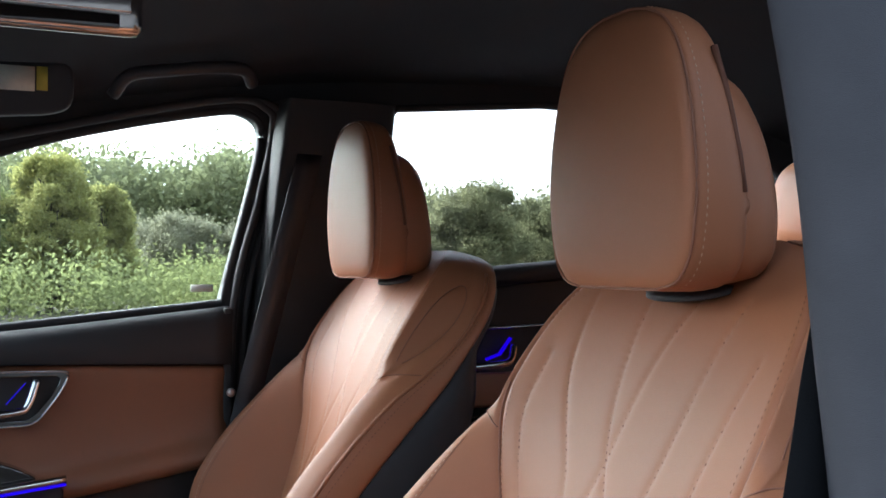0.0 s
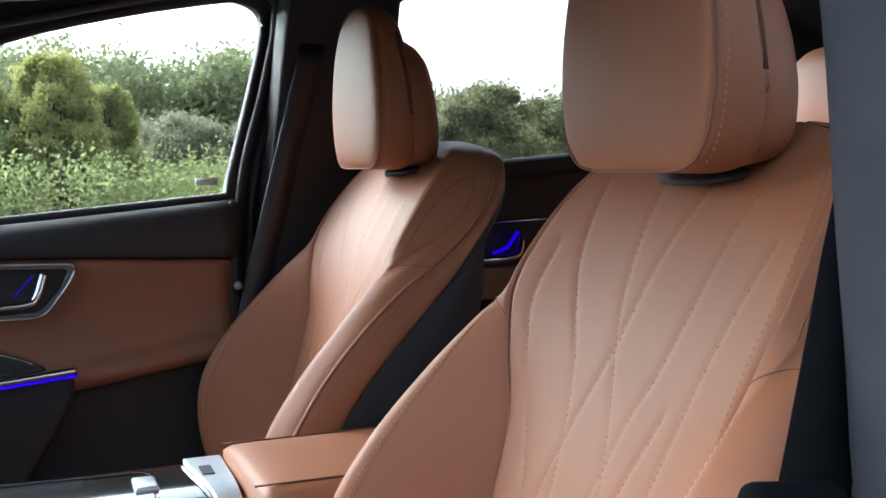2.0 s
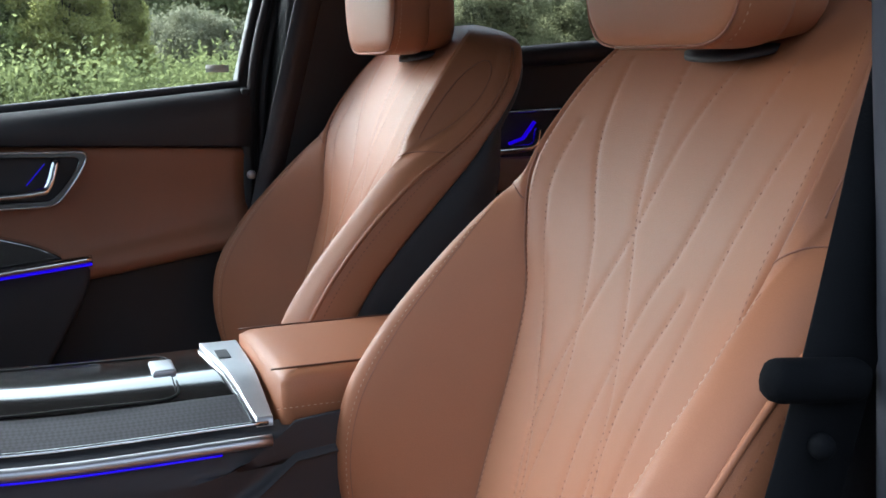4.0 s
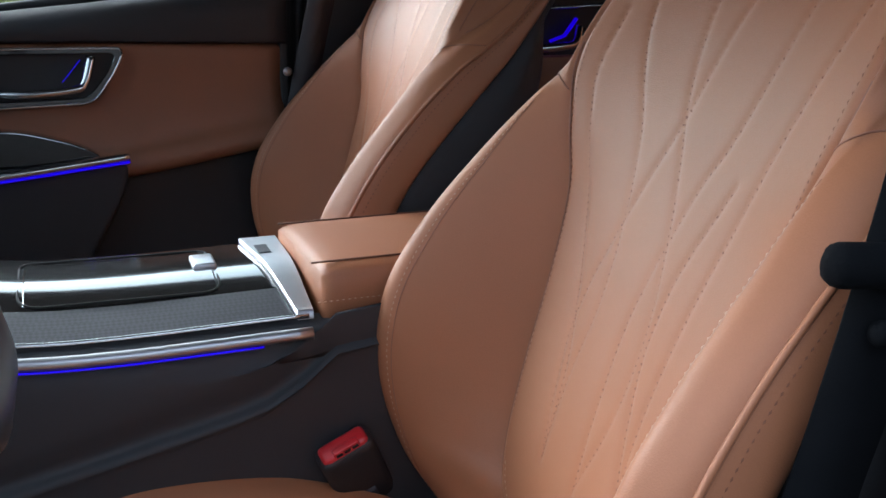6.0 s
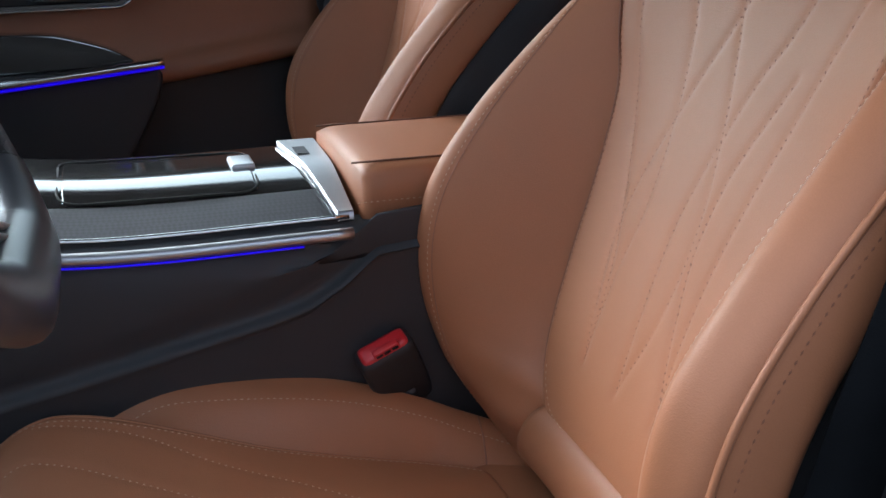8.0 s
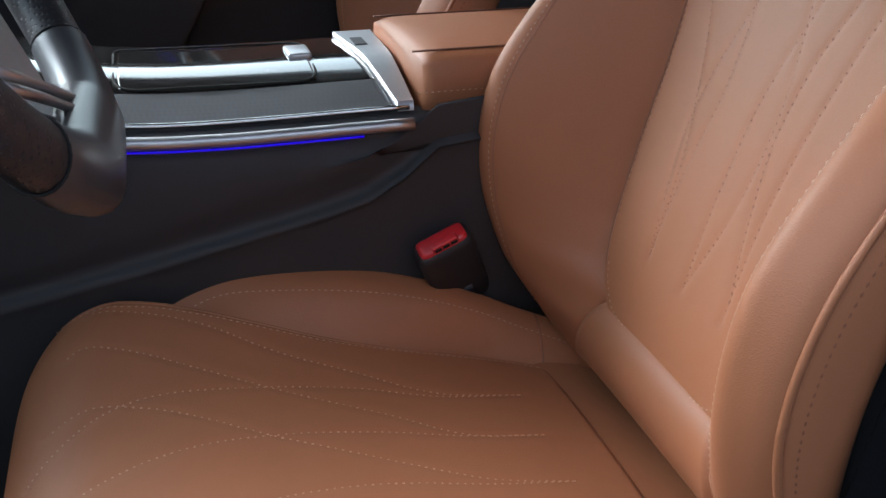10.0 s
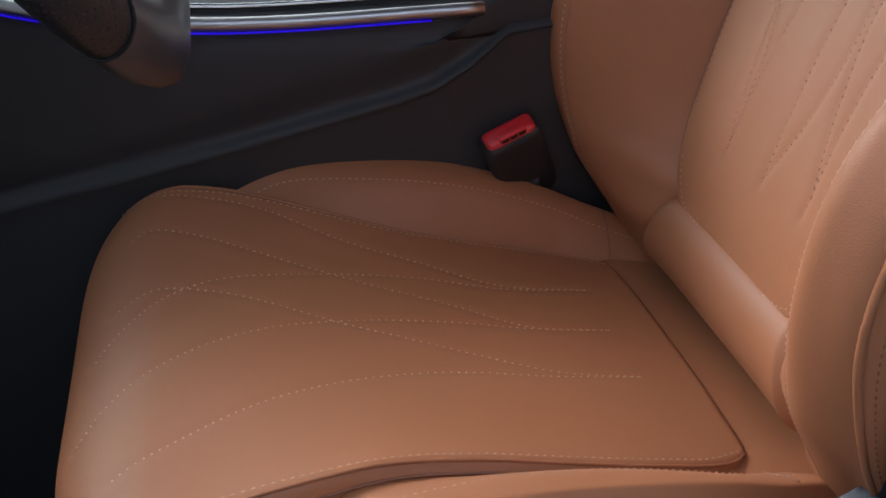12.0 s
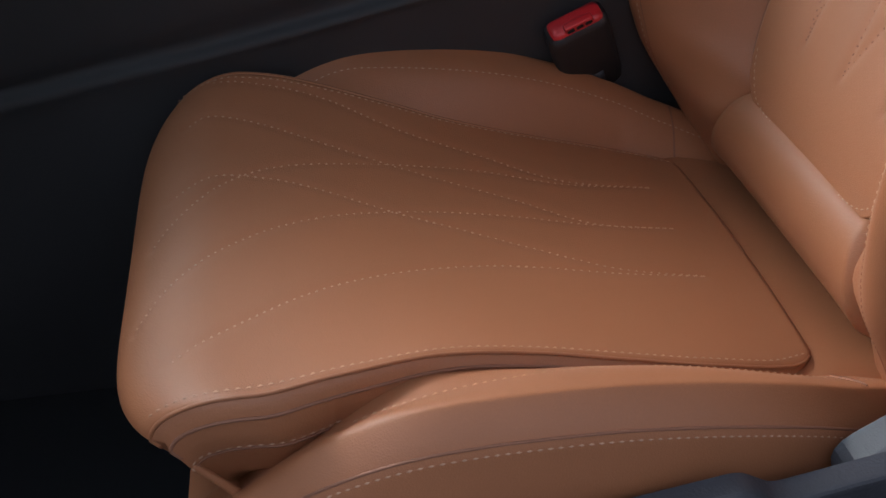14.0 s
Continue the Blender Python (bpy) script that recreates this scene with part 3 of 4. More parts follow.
        # cross seam at the rear, stitched inner edge, piping and two rows below it
        part("seam", rope([p + Vector((0, 0, 0.0003)) for p in rows[10][13:26]], 0.0009, 6), CREASE, seat)
        for k, lo, hi, kind in ((19, 6, 60, "stitching"), (36, 3, 70, "seam"), (38, 3, 70, "stitching"), (55, 18, 62, "seam")):
            line, nrm = [rows[i][k] for i in range(lo, hi)], [outward(i, k) for i in range(lo, hi)]
            if kind == "seam":
                part("seam", rope([p - n * 0.0002 for p, n in zip(line, nrm)], 0.0011, 6), CREASE, seat)
            else:
                part("stitching", dashes([p + n * 0.0004 for p, n in zip(line, nrm)], nrm), THREAD, seat)
    # rear of the cushion behind the pad, and the core below
    rows = []
    for i in range(23):
        v = -0.11 + 0.54 * i / 22
        h = key(v, [-0.11, 0.0, 0.3, 0.38, 0.43], [0.205, 0.215, 0.215, 0.200, 0.160])
        tp = key(v, [-0.11, -0.04, 0.0, 0.05, 0.3, 0.38, 0.43], [-0.002, -0.004, -0.003, 0.014, 0.03, 0.04, 0.05])
        dep = key(v, [-0.06, 0.30, 0.38, 0.43], [-0.17, -0.15, -0.11, -0.085])
        sec = spline([(-h + 0.02, dep, 0), (-h, dep * 0.7, 0), (-h + 0.004, -0.040 - tp, 0), (-h + 0.04, -0.012 - tp, 0), (-0.12, -0.010 - tp, 0), (0, -0.009 - tp, 0), (0.12, -0.010 - tp, 0), (h - 0.04, -0.012 - tp, 0), (h - 0.004, -0.040 - tp, 0), (h, dep * 0.7, 0), (h - 0.02, dep, 0)], 44)
        rows.append([on_cushion(p.x, v, p.y) for p in sec])
    part("cushion_core", sheet(rows, True)[0], LEATHER, seat)
    # base, rails and side trim
    part("seat_base", box((-0.40, -0.20, 0.03), (0.06, 0.20, 0.16), 0.02), BLACK, seat)
    for sgn in (1, -1):
        part("seat_rail", box((-0.48, sgn * 0.19 - 0.02, 0.0), (0.16, sgn * 0.19 + 0.02, 0.035), 0.006), CHARCOAL, seat)
        trim = rounded([(-0.46, 0.14), (-0.41, 0.262), (-0.25, 0.300), (-0.135, 0.318), (-0.112, 0.303), (-0.01, 0.322), (0.02, 0.30), (0.05, 0.2), (-0.3, 0.11)], 0.008)
        part("side_trim", plate(trim, sgn * 0.290, sgn * 0.272, bevel=0.004), SIDE_TRIM, seat, "dark textured plastic side trim", smooth=False)
        cover = rounded([(-0.06, 0.295), (0.0, 0.335), (0.07, 0.355), (0.11, 0.32), (0.10, 0.24), (-0.04, 0.25)], 0.02)
        part("hinge_cover", plate(cover, sgn * 0.270, sgn * 0.245, bevel=0.005), GREY_PLASTIC, seat, "grey plastic hinge cover", smooth=False)
    tagged(seat, "tan leather sport car seat with fanned stitching and tall headrest", "car seat", "front seats")
    return seat


def headrest_front():
    """The domed front panel."""
    z = 1.2575 - Z0
    rows = []
    for s, x in ((0.02, 0.1400), (0.3, 0.1402), (0.6, 0.1410), (0.8, 0.1424), (0.9, 0.1440), (0.96, 0.1470), (0.985, 0.1505), (0.98, 0.153)):
        rows.append([(x + 0.004 * ((b - 0.12) / 0.12) ** 2 * s, a, z + b) for a, b in outline_headrest(s)])
    bm, vs = sheet(rows, True)
    bm.faces.new(vs[0])
    return bm


def headrest_side():
    z = 1.2575 - Z0
    rows = []
    for s, x in ((0.975, 0.1530), (0.992, 0.1535), (1.0, 0.157), (1.003, 0.167), (0.995, 0.178), (0.975, 0.186), (0.93, 0.191), (0.8, 0.193)):
        rows.append([(x + (0.022 * (1 - b / 0.24) if x > 0.16 else 0.0), a, z + b) for a, b in outline_headrest(s)])
    bm, vs = sheet(rows, True)
    bm.faces.new(vs[-1][::-1])
    return bm


def headrest_rear():
    """The lower, thicker pad behind the front one."""
    z = 1.2575 - Z0
    rows = []
    for s, x in ((0.9, 0.170), (0.94, 0.190), (0.94, 0.214), (0.90, 0.234), (0.82, 0.246), (0.6, 0.252)):
        rows.append([(x + 0.02 * (0.5 - b / 0.24), a, z + (b * (0.9 - 1.2 * (x - 0.175)))) for a, b in outline_headrest(s)])
    bm, vs = sheet(rows, True)
    bm.faces.new(vs[-1][::-1])
    return bm


driver_seat = make_seat()
passenger_seat = copy_thing(driver_seat, pose(0.0, 0.392, 0.35))


# ---- cabin shell ----
def structure(ob, label, category):
    return tagged(ob, label, category, kind="structure")


CABIN = empty("cabin_shell", (0, 0, 0))
structure(CABIN, "black-trimmed car cabin with open driver doorway", "car body")
FRONT_WINDOW = [(p.x, p.y) for p in spline([(-1.02, 1.17, 0), (-0.70, 1.33, 0), (-0.36, 1.468, 0), (-0.18, 1.522, 0), (0.0, 1.560, 0), (0.055, 1.562, 0), (0.088, 1.540, 0), (0.087, 1.49, 0), (0.068, 1.405, 0), (0.017, 1.206, 0)], 46)] + [(-0.36, 1.168), (-0.7, 1.135), (-0.98, 1.115)]
REAR_WINDOW = [(0.40, 1.245), (0.335, 1.51), (0.335, 1.560), (0.36, 1.590), (0.70, 1.620), (0.95, 1.618), (1.16, 1.592), (1.34, 1.49), (1.40, 1.42), (1.40, 1.33), (0.95, 1.295), (0.55, 1.262)]
side = [(-1.25, 0.35), (-1.25, 1.0), (-1.1, 1.16), (-0.7, 1.40), (-0.36, 1.535), (0.0, 1.62), (0.3, 1.655), (0.7, 1.67), (1.1, 1.66), (1.4, 1.60), (1.9, 1.34), (1.9, 0.35)]
part("side_wall", plate(side, 0.735, 0.80, [FRONT_WINDOW, REAR_WINDOW]), BLACK, CABIN, smooth=False)
# headliner and roof: an arched sheet with thickness
rows = []
for j in range(25):
    y = -0.64 + 1.38 * j / 24
    k = 1 - ((y - 0.05) / 0.69) ** 2
    rows.append([(x, y, key(x, [-1.1, -0.7, -0.36, 0.0, 0.4, 0.9, 1.4, 1.9], [1.14, 1.38, 1.525, 1.60, 1.64, 1.65, 1.55, 1.28]) + 0.06 * k ** 0.6 if k > 0 else key(x, [-1.1, -0.7, -0.36, 0.0, 0.4, 0.9, 1.4, 1.9], [1.14, 1.38, 1.525, 1.60, 1.64, 1.65, 1.55, 1.28])) for x in [-0.60 + 2.48 * i / 40 for i in range(41)]])
bm, _ = sheet(rows)
roof = mesh_object("ceiling", bm, HEADLINER)
m = roof.modifiers.new("thick", "SOLIDIFY")
m.thickness, m.offset = 0.035, 1
structure(roof, "black fabric headliner under the roof", "headliner")
# Near rear side, hidden behind the pillar, added to darken the rear bench.
near_side = [(0.45, 0.35), (0.40, 1.0), (0.33, 1.62), (0.7, 1.67), (1.1, 1.66), (1.4, 1.60), (1.9, 1.34), (1.9, 0.35)]
part("side_wall", plate(near_side, -0.74, -0.70, [rounded([(0.56, 1.26), (0.50, 1.55), (0.95, 1.58), (1.16, 1.55), (1.34, 1.45), (1.38, 1.34)], 0.03)]), BLACK, CABIN, smooth=False)
part("rear_bulkhead", box((1.55, -0.72, 0.35), (1.62, 0.735, 1.24), 0.02), BLACK, CABIN)
structure(mesh_object("floor", box((-1.3, -0.74, 0.30), (1.9, 0.80, 0.349), 0.004), CARPET), "black carpeted car floor", "floor")
part("dashboard", plate([(-1.25, 0.55), (-0.98, 0.62), (-0.86, 0.80), (-0.80, 1.0), (-0.86, 1.10), (-1.2, 1.13)], -0.70, 0.73, bevel=0.02), BLACK, CABIN, smooth=False)
part("front_bulkhead", box((-1.32, -0.74, 0.35), (-1.25, 0.80, 1.1), 0.004), BLACK, CABIN)


def glass_pane(name, outline, y, label, glass=GLASS):
    ob = mesh_object(name, plate(outline, y, y + 0.004), glass, False)
    ob.visible_shadow = False
    return structure(ob, label, "window")


glass_pane("window_1", FRONT_WINDOW, 0.762, "clear front passenger side window")
# Windscreen out of view; its tint is set to dim light on the seat backs.
screen = mesh_object("windshield", sheet([[(-0.585 - 0.62 * t, -0.70 + 1.42 * j / 12, 1.435 - 0.33 * t + 0.05 * (1 - ((j - 6) / 6) ** 2)) for j in range(13)] for t in (0.0, 0.25, 0.5, 0.75, 1.0)])[0], GLASS_DIMMING)
screen.visible_shadow = False
structure(screen, "unseen sloping windscreen, tint added to cut light on the seats", "windshield")
glass_pane("window_2", REAR_WINDOW, 0.766, "lightly tinted rear side window", GLASS_REAR)
for loop in (FRONT_WINDOW, REAR_WINDOW):
    ring = [(x, 0.742, z) for x, z in loop]
    part("window_seal", rope(ring + ring[:1], 0.009, 8), BLACK_ROLL, CABIN)
# far B pillar trim, rounded and standing proud
rows = []
for i in range(25):
    t = i / 24
    z = 0.86 + 0.72 * t
    xa = 0.03 + 0.075 * t
    xb = 0.30 + 0.04 * t
    yin = 0.70 - 0.05 * t * t
    sec = spline([(xa, 0.74, 0), (xa + 0.012, yin + 0.012, 0), (xa + 0.04, yin, 0), (xb - 0.05, yin, 0), (xb - 0.012, yin + 0.012, 0), (xb, 0.74, 0)], 20)
    rows.append([(p.x, p.y, z) for p in sec])
part("pillar_trim", sheet(rows)[0], BLACK, CABIN, "black pillar trim")
for off in (0.0, 0.022):
    part("door_seal", rope(spline([(0.026 + off, 0.722, 0.86), (0.036 + off, 0.722, 1.2), (0.082 + off, 0.722, 1.40), (0.105 + off, 0.715, 1.52), (0.09 + off, 0.70, 1.565), (0.0, 0.70, 1.575), (-0.36, 0.70, 1.49)], 60), 0.008, 8), BLACK_ROLL, CABIN, "black rubber door seal")


# ---- passenger door ----
door = empty("front_door", (0, 0, 0))
tagged(door, "closed passenger door with tan leather panel and blue light strip", "car door")
XF = -1.0
part("lower_panel", plate([(XF, 0.42), (XF, 0.93), (-0.30, 0.93), (0.012, 0.95), (0.0, 0.42)], 0.715, 0.738, bevel=0.006), BLACK, door, "black lower door panel", False)
# padded belt roll
rows = []
for i in range(31):
    x = XF + (0.026 - XF) * i / 30
    top = key(x, [-1.0, -0.36, 0.03], [1.108, 1.158, 1.197])
    low = key(x, [-1.0, -0.36, 0.03], [1.12, 1.113, 1.102]) - 0.004
    mid = (top + low) / 2
    sec = spline([(0.742, top, 0), (0.722, top + 0.006, 0), (0.700, top - 0.006, 0), (0.690, mid, 0), (0.692, low + 0.006, 0), (0.70, low, 0), (0.735, low, 0)], 20)
    rows.append([(x, p.x, p.y) for p in sec])
bm, vs = sheet(rows)
bm.faces.new(vs[-1])
part("belt_roll", bm, BLACK_ROLL, door, "black padded belt trim")
# leather panel, gently hollow, swelling to an armrest at the bottom
rows = []
for i in range(41):
    x = XF + (0.018 - XF) * i / 40
    top = key(x, [-1.0, -0.36, 0.03], [1.12, 1.113, 1.102]) - 0.006
    low = key(x, [-1.0, -0.4, -0.25, -0.1, 0.02], [0.86, 0.87, 0.882, 0.905, 0.925])
    sec = spline([(0.735, top, 0), (0.704, top - 0.002, 0), (0.702, top - 0.03, 0), (0.704, (top + low) / 2 + 0.02, 0), (0.698, low + 0.06, 0), (0.682, low + 0.035, 0), (0.676, low + 0.016, 0), (0.690, low, 0), (0.735, low - 0.004, 0)], 34)
    rows.append([(x, p.x, p.y) for p in sec])
bm, vs = sheet(rows)
bm.faces.new(vs[-1])
part("leather_panel", bm, LEATHER_DOOR, door, "tan leather door panel")
part("panel_edge", box((0.014, 0.70, 0.42), (0.03, 0.745, 1.20), 0.004), BLACK, door)


bezel = rounded([(-0.62, 1.104), (-0.243, 1.098), (-0.262, 1.06), (-0.30, 1.010), (-0.62, 1.004)], 0.018)
inner = rounded([(-0.61, 1.094), (-0.258, 1.089), (-0.274, 1.058), (-0.307, 1.019), (-0.61, 1.014)], 0.014)
part("handle_bezel", plate(bezel, 0.690, 0.708, [inner], 0.002), PIANO, door, "gloss black handle surround", False)
part("handle_cup", plate(inner, 0.7005, 0.703), BLACK, door, smooth=False)
edge = [(x, 0.6885, z) for x, z in bezel]
part("bezel_edge", rope(edge + edge[:1], 0.0022, 6), CHROME, door, "thin chrome edge")
part("handle", rope(spline([(-0.445, 0.688, 1.029), (-0.40, 0.680, 1.029), (-0.33, 0.678, 1.034), (-0.312, 0.682, 1.044), (-0.298, 0.694, 1.085)], 30), 0.0085, 10, flat=0.8), CHROME, door, "satin chrome door handle")
part("seat_switch", rope(spline([(-0.56, 0.69, 1.03), (-0.50, 0.682, 1.032), (-0.485, 0.682, 1.05), (-0.475, 0.688, 1.085)], 20), 0.007, 10), CHROME, door)
# Emitting bar that stands in for the faint blue glow in the cup.
part("handle_glow", rope([(-0.345, 0.698, 1.045), (-0.315, 0.698, 1.08)], 0.0008, 6), LED, door)
# lower grip: dark hollow, chrome and light strip, pocket below
hollow = rounded([(-0.9, 0.985), (-0.42, 0.972), (-0.33, 0.945), (-0.285, 0.917), (-0.9, 0.90)], 0.03)
part("grip_hollow", plate(hollow, 0.672, 0.70, bevel=0.003), PIANO, door, "gloss black grip hollow", False)
strip = spline([(-0.9, 0.662, 0.862), (-0.6, 0.660, 0.888), (-0.4, 0.660, 0.907), (-0.252, 0.662, 0.922)], 40)
part("grip_trim", rope(strip, 0.008, 10, flat=0.9), CHROME, door, "chrome grip trim")
part("light_strip", rope([p + Vector((0, -0.004, -0.0085)) for p in strip], 0.0022, 6), LED, door, "glowing blue light strip")
pocket = rounded([(-0.95, 0.90), (-0.25, 0.915), (-0.262, 0.86), (-0.33, 0.74), (-0.42, 0.60), (-0.95, 0.56)], 0.03)
part("door_pocket", plate(pocket, 0.668, 0.72, bevel=0.008), BLACK, door, "black door pocket", False)
part("window_sticker", box((-0.036, 0.755, 1.228), (0.004, 0.7605, 1.241), 0.0), PAPER, door, "small white sticker on the glass")

# rear door
rear = empty("rear_door", (0, 0, 0))
tagged(rear, "dark rear door with blue ambient lighting", "car door")
part("door_panel", plate([(0.36, 0.42), (0.33, 1.24), (0.55, 1.262), (0.95, 1.295), (1.3, 1.32), (1.3, 0.42)], 0.725, 0.736, bevel=0.003), BLACK, rear, smooth=False)
part("belt_roll", rope([(0.34, 0.715, 1.235), (0.55, 0.715, 1.255), (0.95, 0.715, 1.288), (1.3, 0.715, 1.31)], 0.022, 10), BLACK_ROLL, rear)
part("leather_panel", box((0.40, 0.712, 0.985), (1.25, 0.73, 1.06), 0.006), LEATHER_DOOR, rear, "tan leather door panel")
part("trim_line", rope([(0.36, 0.718, 1.142), (0.9, 0.718, 1.165), (1.25, 0.718, 1.175)], 0.0035, 6), CHROME, rear)
part("handle", rope(spline([(0.49, 0.70, 1.074), (0.55, 0.692, 1.078), (0.59, 0.694, 1.085), (0.605, 0.705, 1.115)], 20), 0.008, 8), CHROME, rear, "satin chrome door handle")
# Emitting bar in place of the blue light that falls on the recess.
part("handle_glow", rope([(0.545, 0.712, 1.088), (0.575, 0.712, 1.098), (0.60, 0.712, 1.13)], 0.006, 8, flat=0.6), LED, rear, "glowing bar in place of the blue light on the handle recess")
part("grip_trim", rope([(0.43, 0.70, 0.952), (0.55, 0.70, 0.962), (0.9, 0.70, 0.985)], 0.007, 8), CHROME, rear)
part("light_strip", rope([(0.428, 0.695, 0.943), (0.55, 0.695, 0.953), (0.9, 0.695, 0.976)], 0.0035, 6), LED, rear)
part("grip_hollow", box((0.45, 0.712, 0.962), (1.0, 0.728, 1.0), 0.004), PIANO, rear)

# ---- rear seat ----
bench = empty("rear_bench", (1.0, 0.0, 0.35))
tagged(bench, "tan leather rear bench with headrests", "rear seat")
bm = bmesh.new()
rows = []
for i in range(31):
    y = -0.66 + 1.32 * i / 30
    sec = spline([(-0.45, 0.06, 0), (-0.47, 0.22, 0), (-0.42, 0.28, 0), (0.0, 0.25, 0), (0.06, 0.30, 0), (0.17, 0.90, 0), (0.22, 0.95, 0), (0.28, 0.90, 0)], 40)
    rows.append([(p.x, y, p.y) for p in sec])
part("backrest", sheet(rows)[0], LEATHER, bench)
for y in (-0.40, 0.415):
    rows = []
    for s, x in ((0.05, 0.10), (0.6, 0.102), (0.9, 0.108), (1.0, 0.125), (1.0, 0.17), (0.9, 0.195), (0.5, 0.205)):
        rows.append([(x, y + a * 1.05, 0.97 + b * 0.72) for a, b in outline_headrest(s)])
    bm, vs = sheet(rows, True)
    bm.faces.new(vs[0])
    bm.faces.new(vs[-1][::-1])
    part("headrest", bm, LEATHER, bench)

# ---- centre console ----
console = empty("centre_console", (0, 0, 0))
tagged(console, "dark centre console with gloss lid, carbon trim and blue light strip", "console")


def console_rise(x):
    return key(x, [-0.75, -0.55, -0.45, -0.35, -0.15, 0.3], [0.12, 0.035, 0.010, 0.0, 0.0, 0.0])


def deck(x, t):
    """The deck across the car: t 0 at the far edge, 1 at the driver's edge."""
    y = 0.11 - 0.205 * t
    z = key(t, [0.0, 0.2, 0.38, 0.45, 0.50, 0.58, 0.64, 0.72, 0.80, 0.90, 1.0], [0.9065, 0.9064, 0.9062, 0.9058, 0.9049, 0.9024, 0.8998, 0.8960, 0.8918, 0.8864, 0.881])
    return Vector((x, y, z + console_rise(x)))


def skewed_patch(edge_a, edge_b, lift, thick=0.004, nx=30, nt=16):
    """A patch of the deck between two slanting ends, with a turned-down rim."""
    def steps(n):
        return [0.0, 0.005, 0.015] + [0.04 + 0.92 * i / n for i in range(n + 1)] + [0.985, 0.995, 1.0]
    ks, qs = steps(nx), steps(nt)
    rows = []
    for k in ks:
        row = []
        for q in qs:
            (xa, ta0, ta1), (xb, tb0, tb1) = edge_a, edge_b
            t = (ta0 + (tb0 - ta0) * k) * (1 - q) + (ta1 + (tb1 - ta1) * k) * q
            x = (xa(t) if callable(xa) else xa) * (1 - k) + (xb(t) if callable(xb) else xb) * k
            rim = thick if k in (0.0, 1.0) or q in (0.0, 1.0) else 0.0
            row.append(deck(x, t) + Vector((0, 0, lift - rim)))
        rows.append(row)
    return sheet(rows)[0]


slant = lambda t: -0.161 + 0.024 * t
slant2 = lambda t: -0.117 - 0.003 * t
part("deck_lacquer", skewed_patch((-0.78, 0.0, 0.735), (slant, 0.0, 0.735), 0.0), PIANO, console, "gloss dark lacquer deck")
part("deck_carbon", skewed_patch((-0.78, 0.735, 0.99), (slant, 0.735, 0.99), 0.0), CARBON, console, "black carbon weave trim")
part("lid", skewed_patch((-0.40, 0.10, 0.70), (-0.205, 0.10, 0.70), 0.0008, 0.003), PIANO, console, "gloss lid of the storage box")
lidloop = [deck(x, 5 * t) + Vector((0, 0, 0.0008)) for x, t in rounded([(-0.404, 0.016), (-0.203, 0.016), (-0.203, 0.142), (-0.404, 0.142)], 0.022)]
part("lid_gap", rope(lidloop + lidloop[:1], 0.0013, 6), SEAM_BLACK, console)
part("lid_latch", box((-0.226, 0.022, 0.903), (-0.200, 0.066, 0.911), 0.003), METAL, console, "brushed metal lid latch")
part("metal_band", skewed_patch((slant, -0.02, 1.02), (slant2, -0.02, 1.02), 0.0055, 0.010), METAL, console, "brushed aluminium band")
part("badge", skewed_patch((-0.150, 0.18, 0.34), (-0.136, 0.18, 0.34), 0.0068, 0.001), CHARCOAL, console, "small dark plate without writing")
line1 = [deck(x, 1.0) + Vector((0, -0.003, -0.001)) for x in np.linspace(-0.78, -0.125, 40)]
part("chrome_line", rope(line1, 0.0028, 8), CHROME, console)
line2 = [Vector((x, -0.128, 0.872 + console_rise(x) * 0.8 + 0.012 * max(0, -0.3 - x))) for x in np.linspace(-0.78, -0.128, 40)]
part("chrome_strip", rope(line2, 0.0068, 10, flat=0.9), METAL, console, "satin chrome strip")
part("light_strip", rope([p + Vector((0, -0.003, -0.0075)) for p in line2[:37]], 0.0011, 6), LED, console, "glowing blue light strip")
# flanks
for sgn in (1, -1):
    rows = []
    for i in range(31):
        x = -0.80 + (0.30 + 0.80) * i / 30
        top = 0.873 + console_rise(x) * 0.9
        low = key(x, [-0.8, -0.5, -0.28, -0.16, -0.10, 0.3], [0.70, 0.742, 0.785, 0.815, 0.86, 0.868])
        sec = spline([(0.085, top + 0.004, 0), (0.112, top - 0.002, 0), (0.124, top - 0.03, 0), (0.126, low + 0.03, 0), (0.122, low, 0), (0.132, low - 0.012, 0), (0.130, low - 0.035, 0), (0.128, 0.60, 0), (0.13, 0.35, 0)], 40)
        rows.append([(x, sgn * p.x, p.y) for p in sec])
    part("flank", sheet(rows)[0], BLACK_ROLL, console, "black padded console flank")

# armrest
arm = empty("armrest", (0, 0, 0.87))
tagged(arm, "tan leather centre armrest with stitched edges", "armrest")
rows = []
for i in range(33):
    t = i / 32
    x = -0.1165 + 0.352 * t
    r = {0: 0.006, 1: 0.002, 2: 0.0006}.get(min(i, 32 - i), 0.0)
    sec = [(p.x, p.y) for p in spline([(0.10 - r, 0.0, 0), (0.104 - r, 0.02, 0), (0.102 - r, 0.050 - r, 0), (0.085, 0.062 - r, 0), (0.0, 0.066 - r, 0), (-0.085, 0.062 - r, 0), (-0.104 + r, 0.048 - r, 0), (-0.107 + r, 0.02, 0), (-0.102 + r, 0.0, 0)], 40)]
    rows.append([(x + 0.006 * (1 - t) * (0.1 - a) / 0.2, a, b) for a, b in sec])
bm, vs = sheet(rows, True)
bm.faces.new(vs[0])
bm.faces.new(vs[-1][::-1])
part("cover", bm, LEATHER, arm)
part("seam", rope([(x, -0.086, 0.0625) for x in np.linspace(-0.118, 0.22, 12)], 0.0012, 6), SEAM, arm)
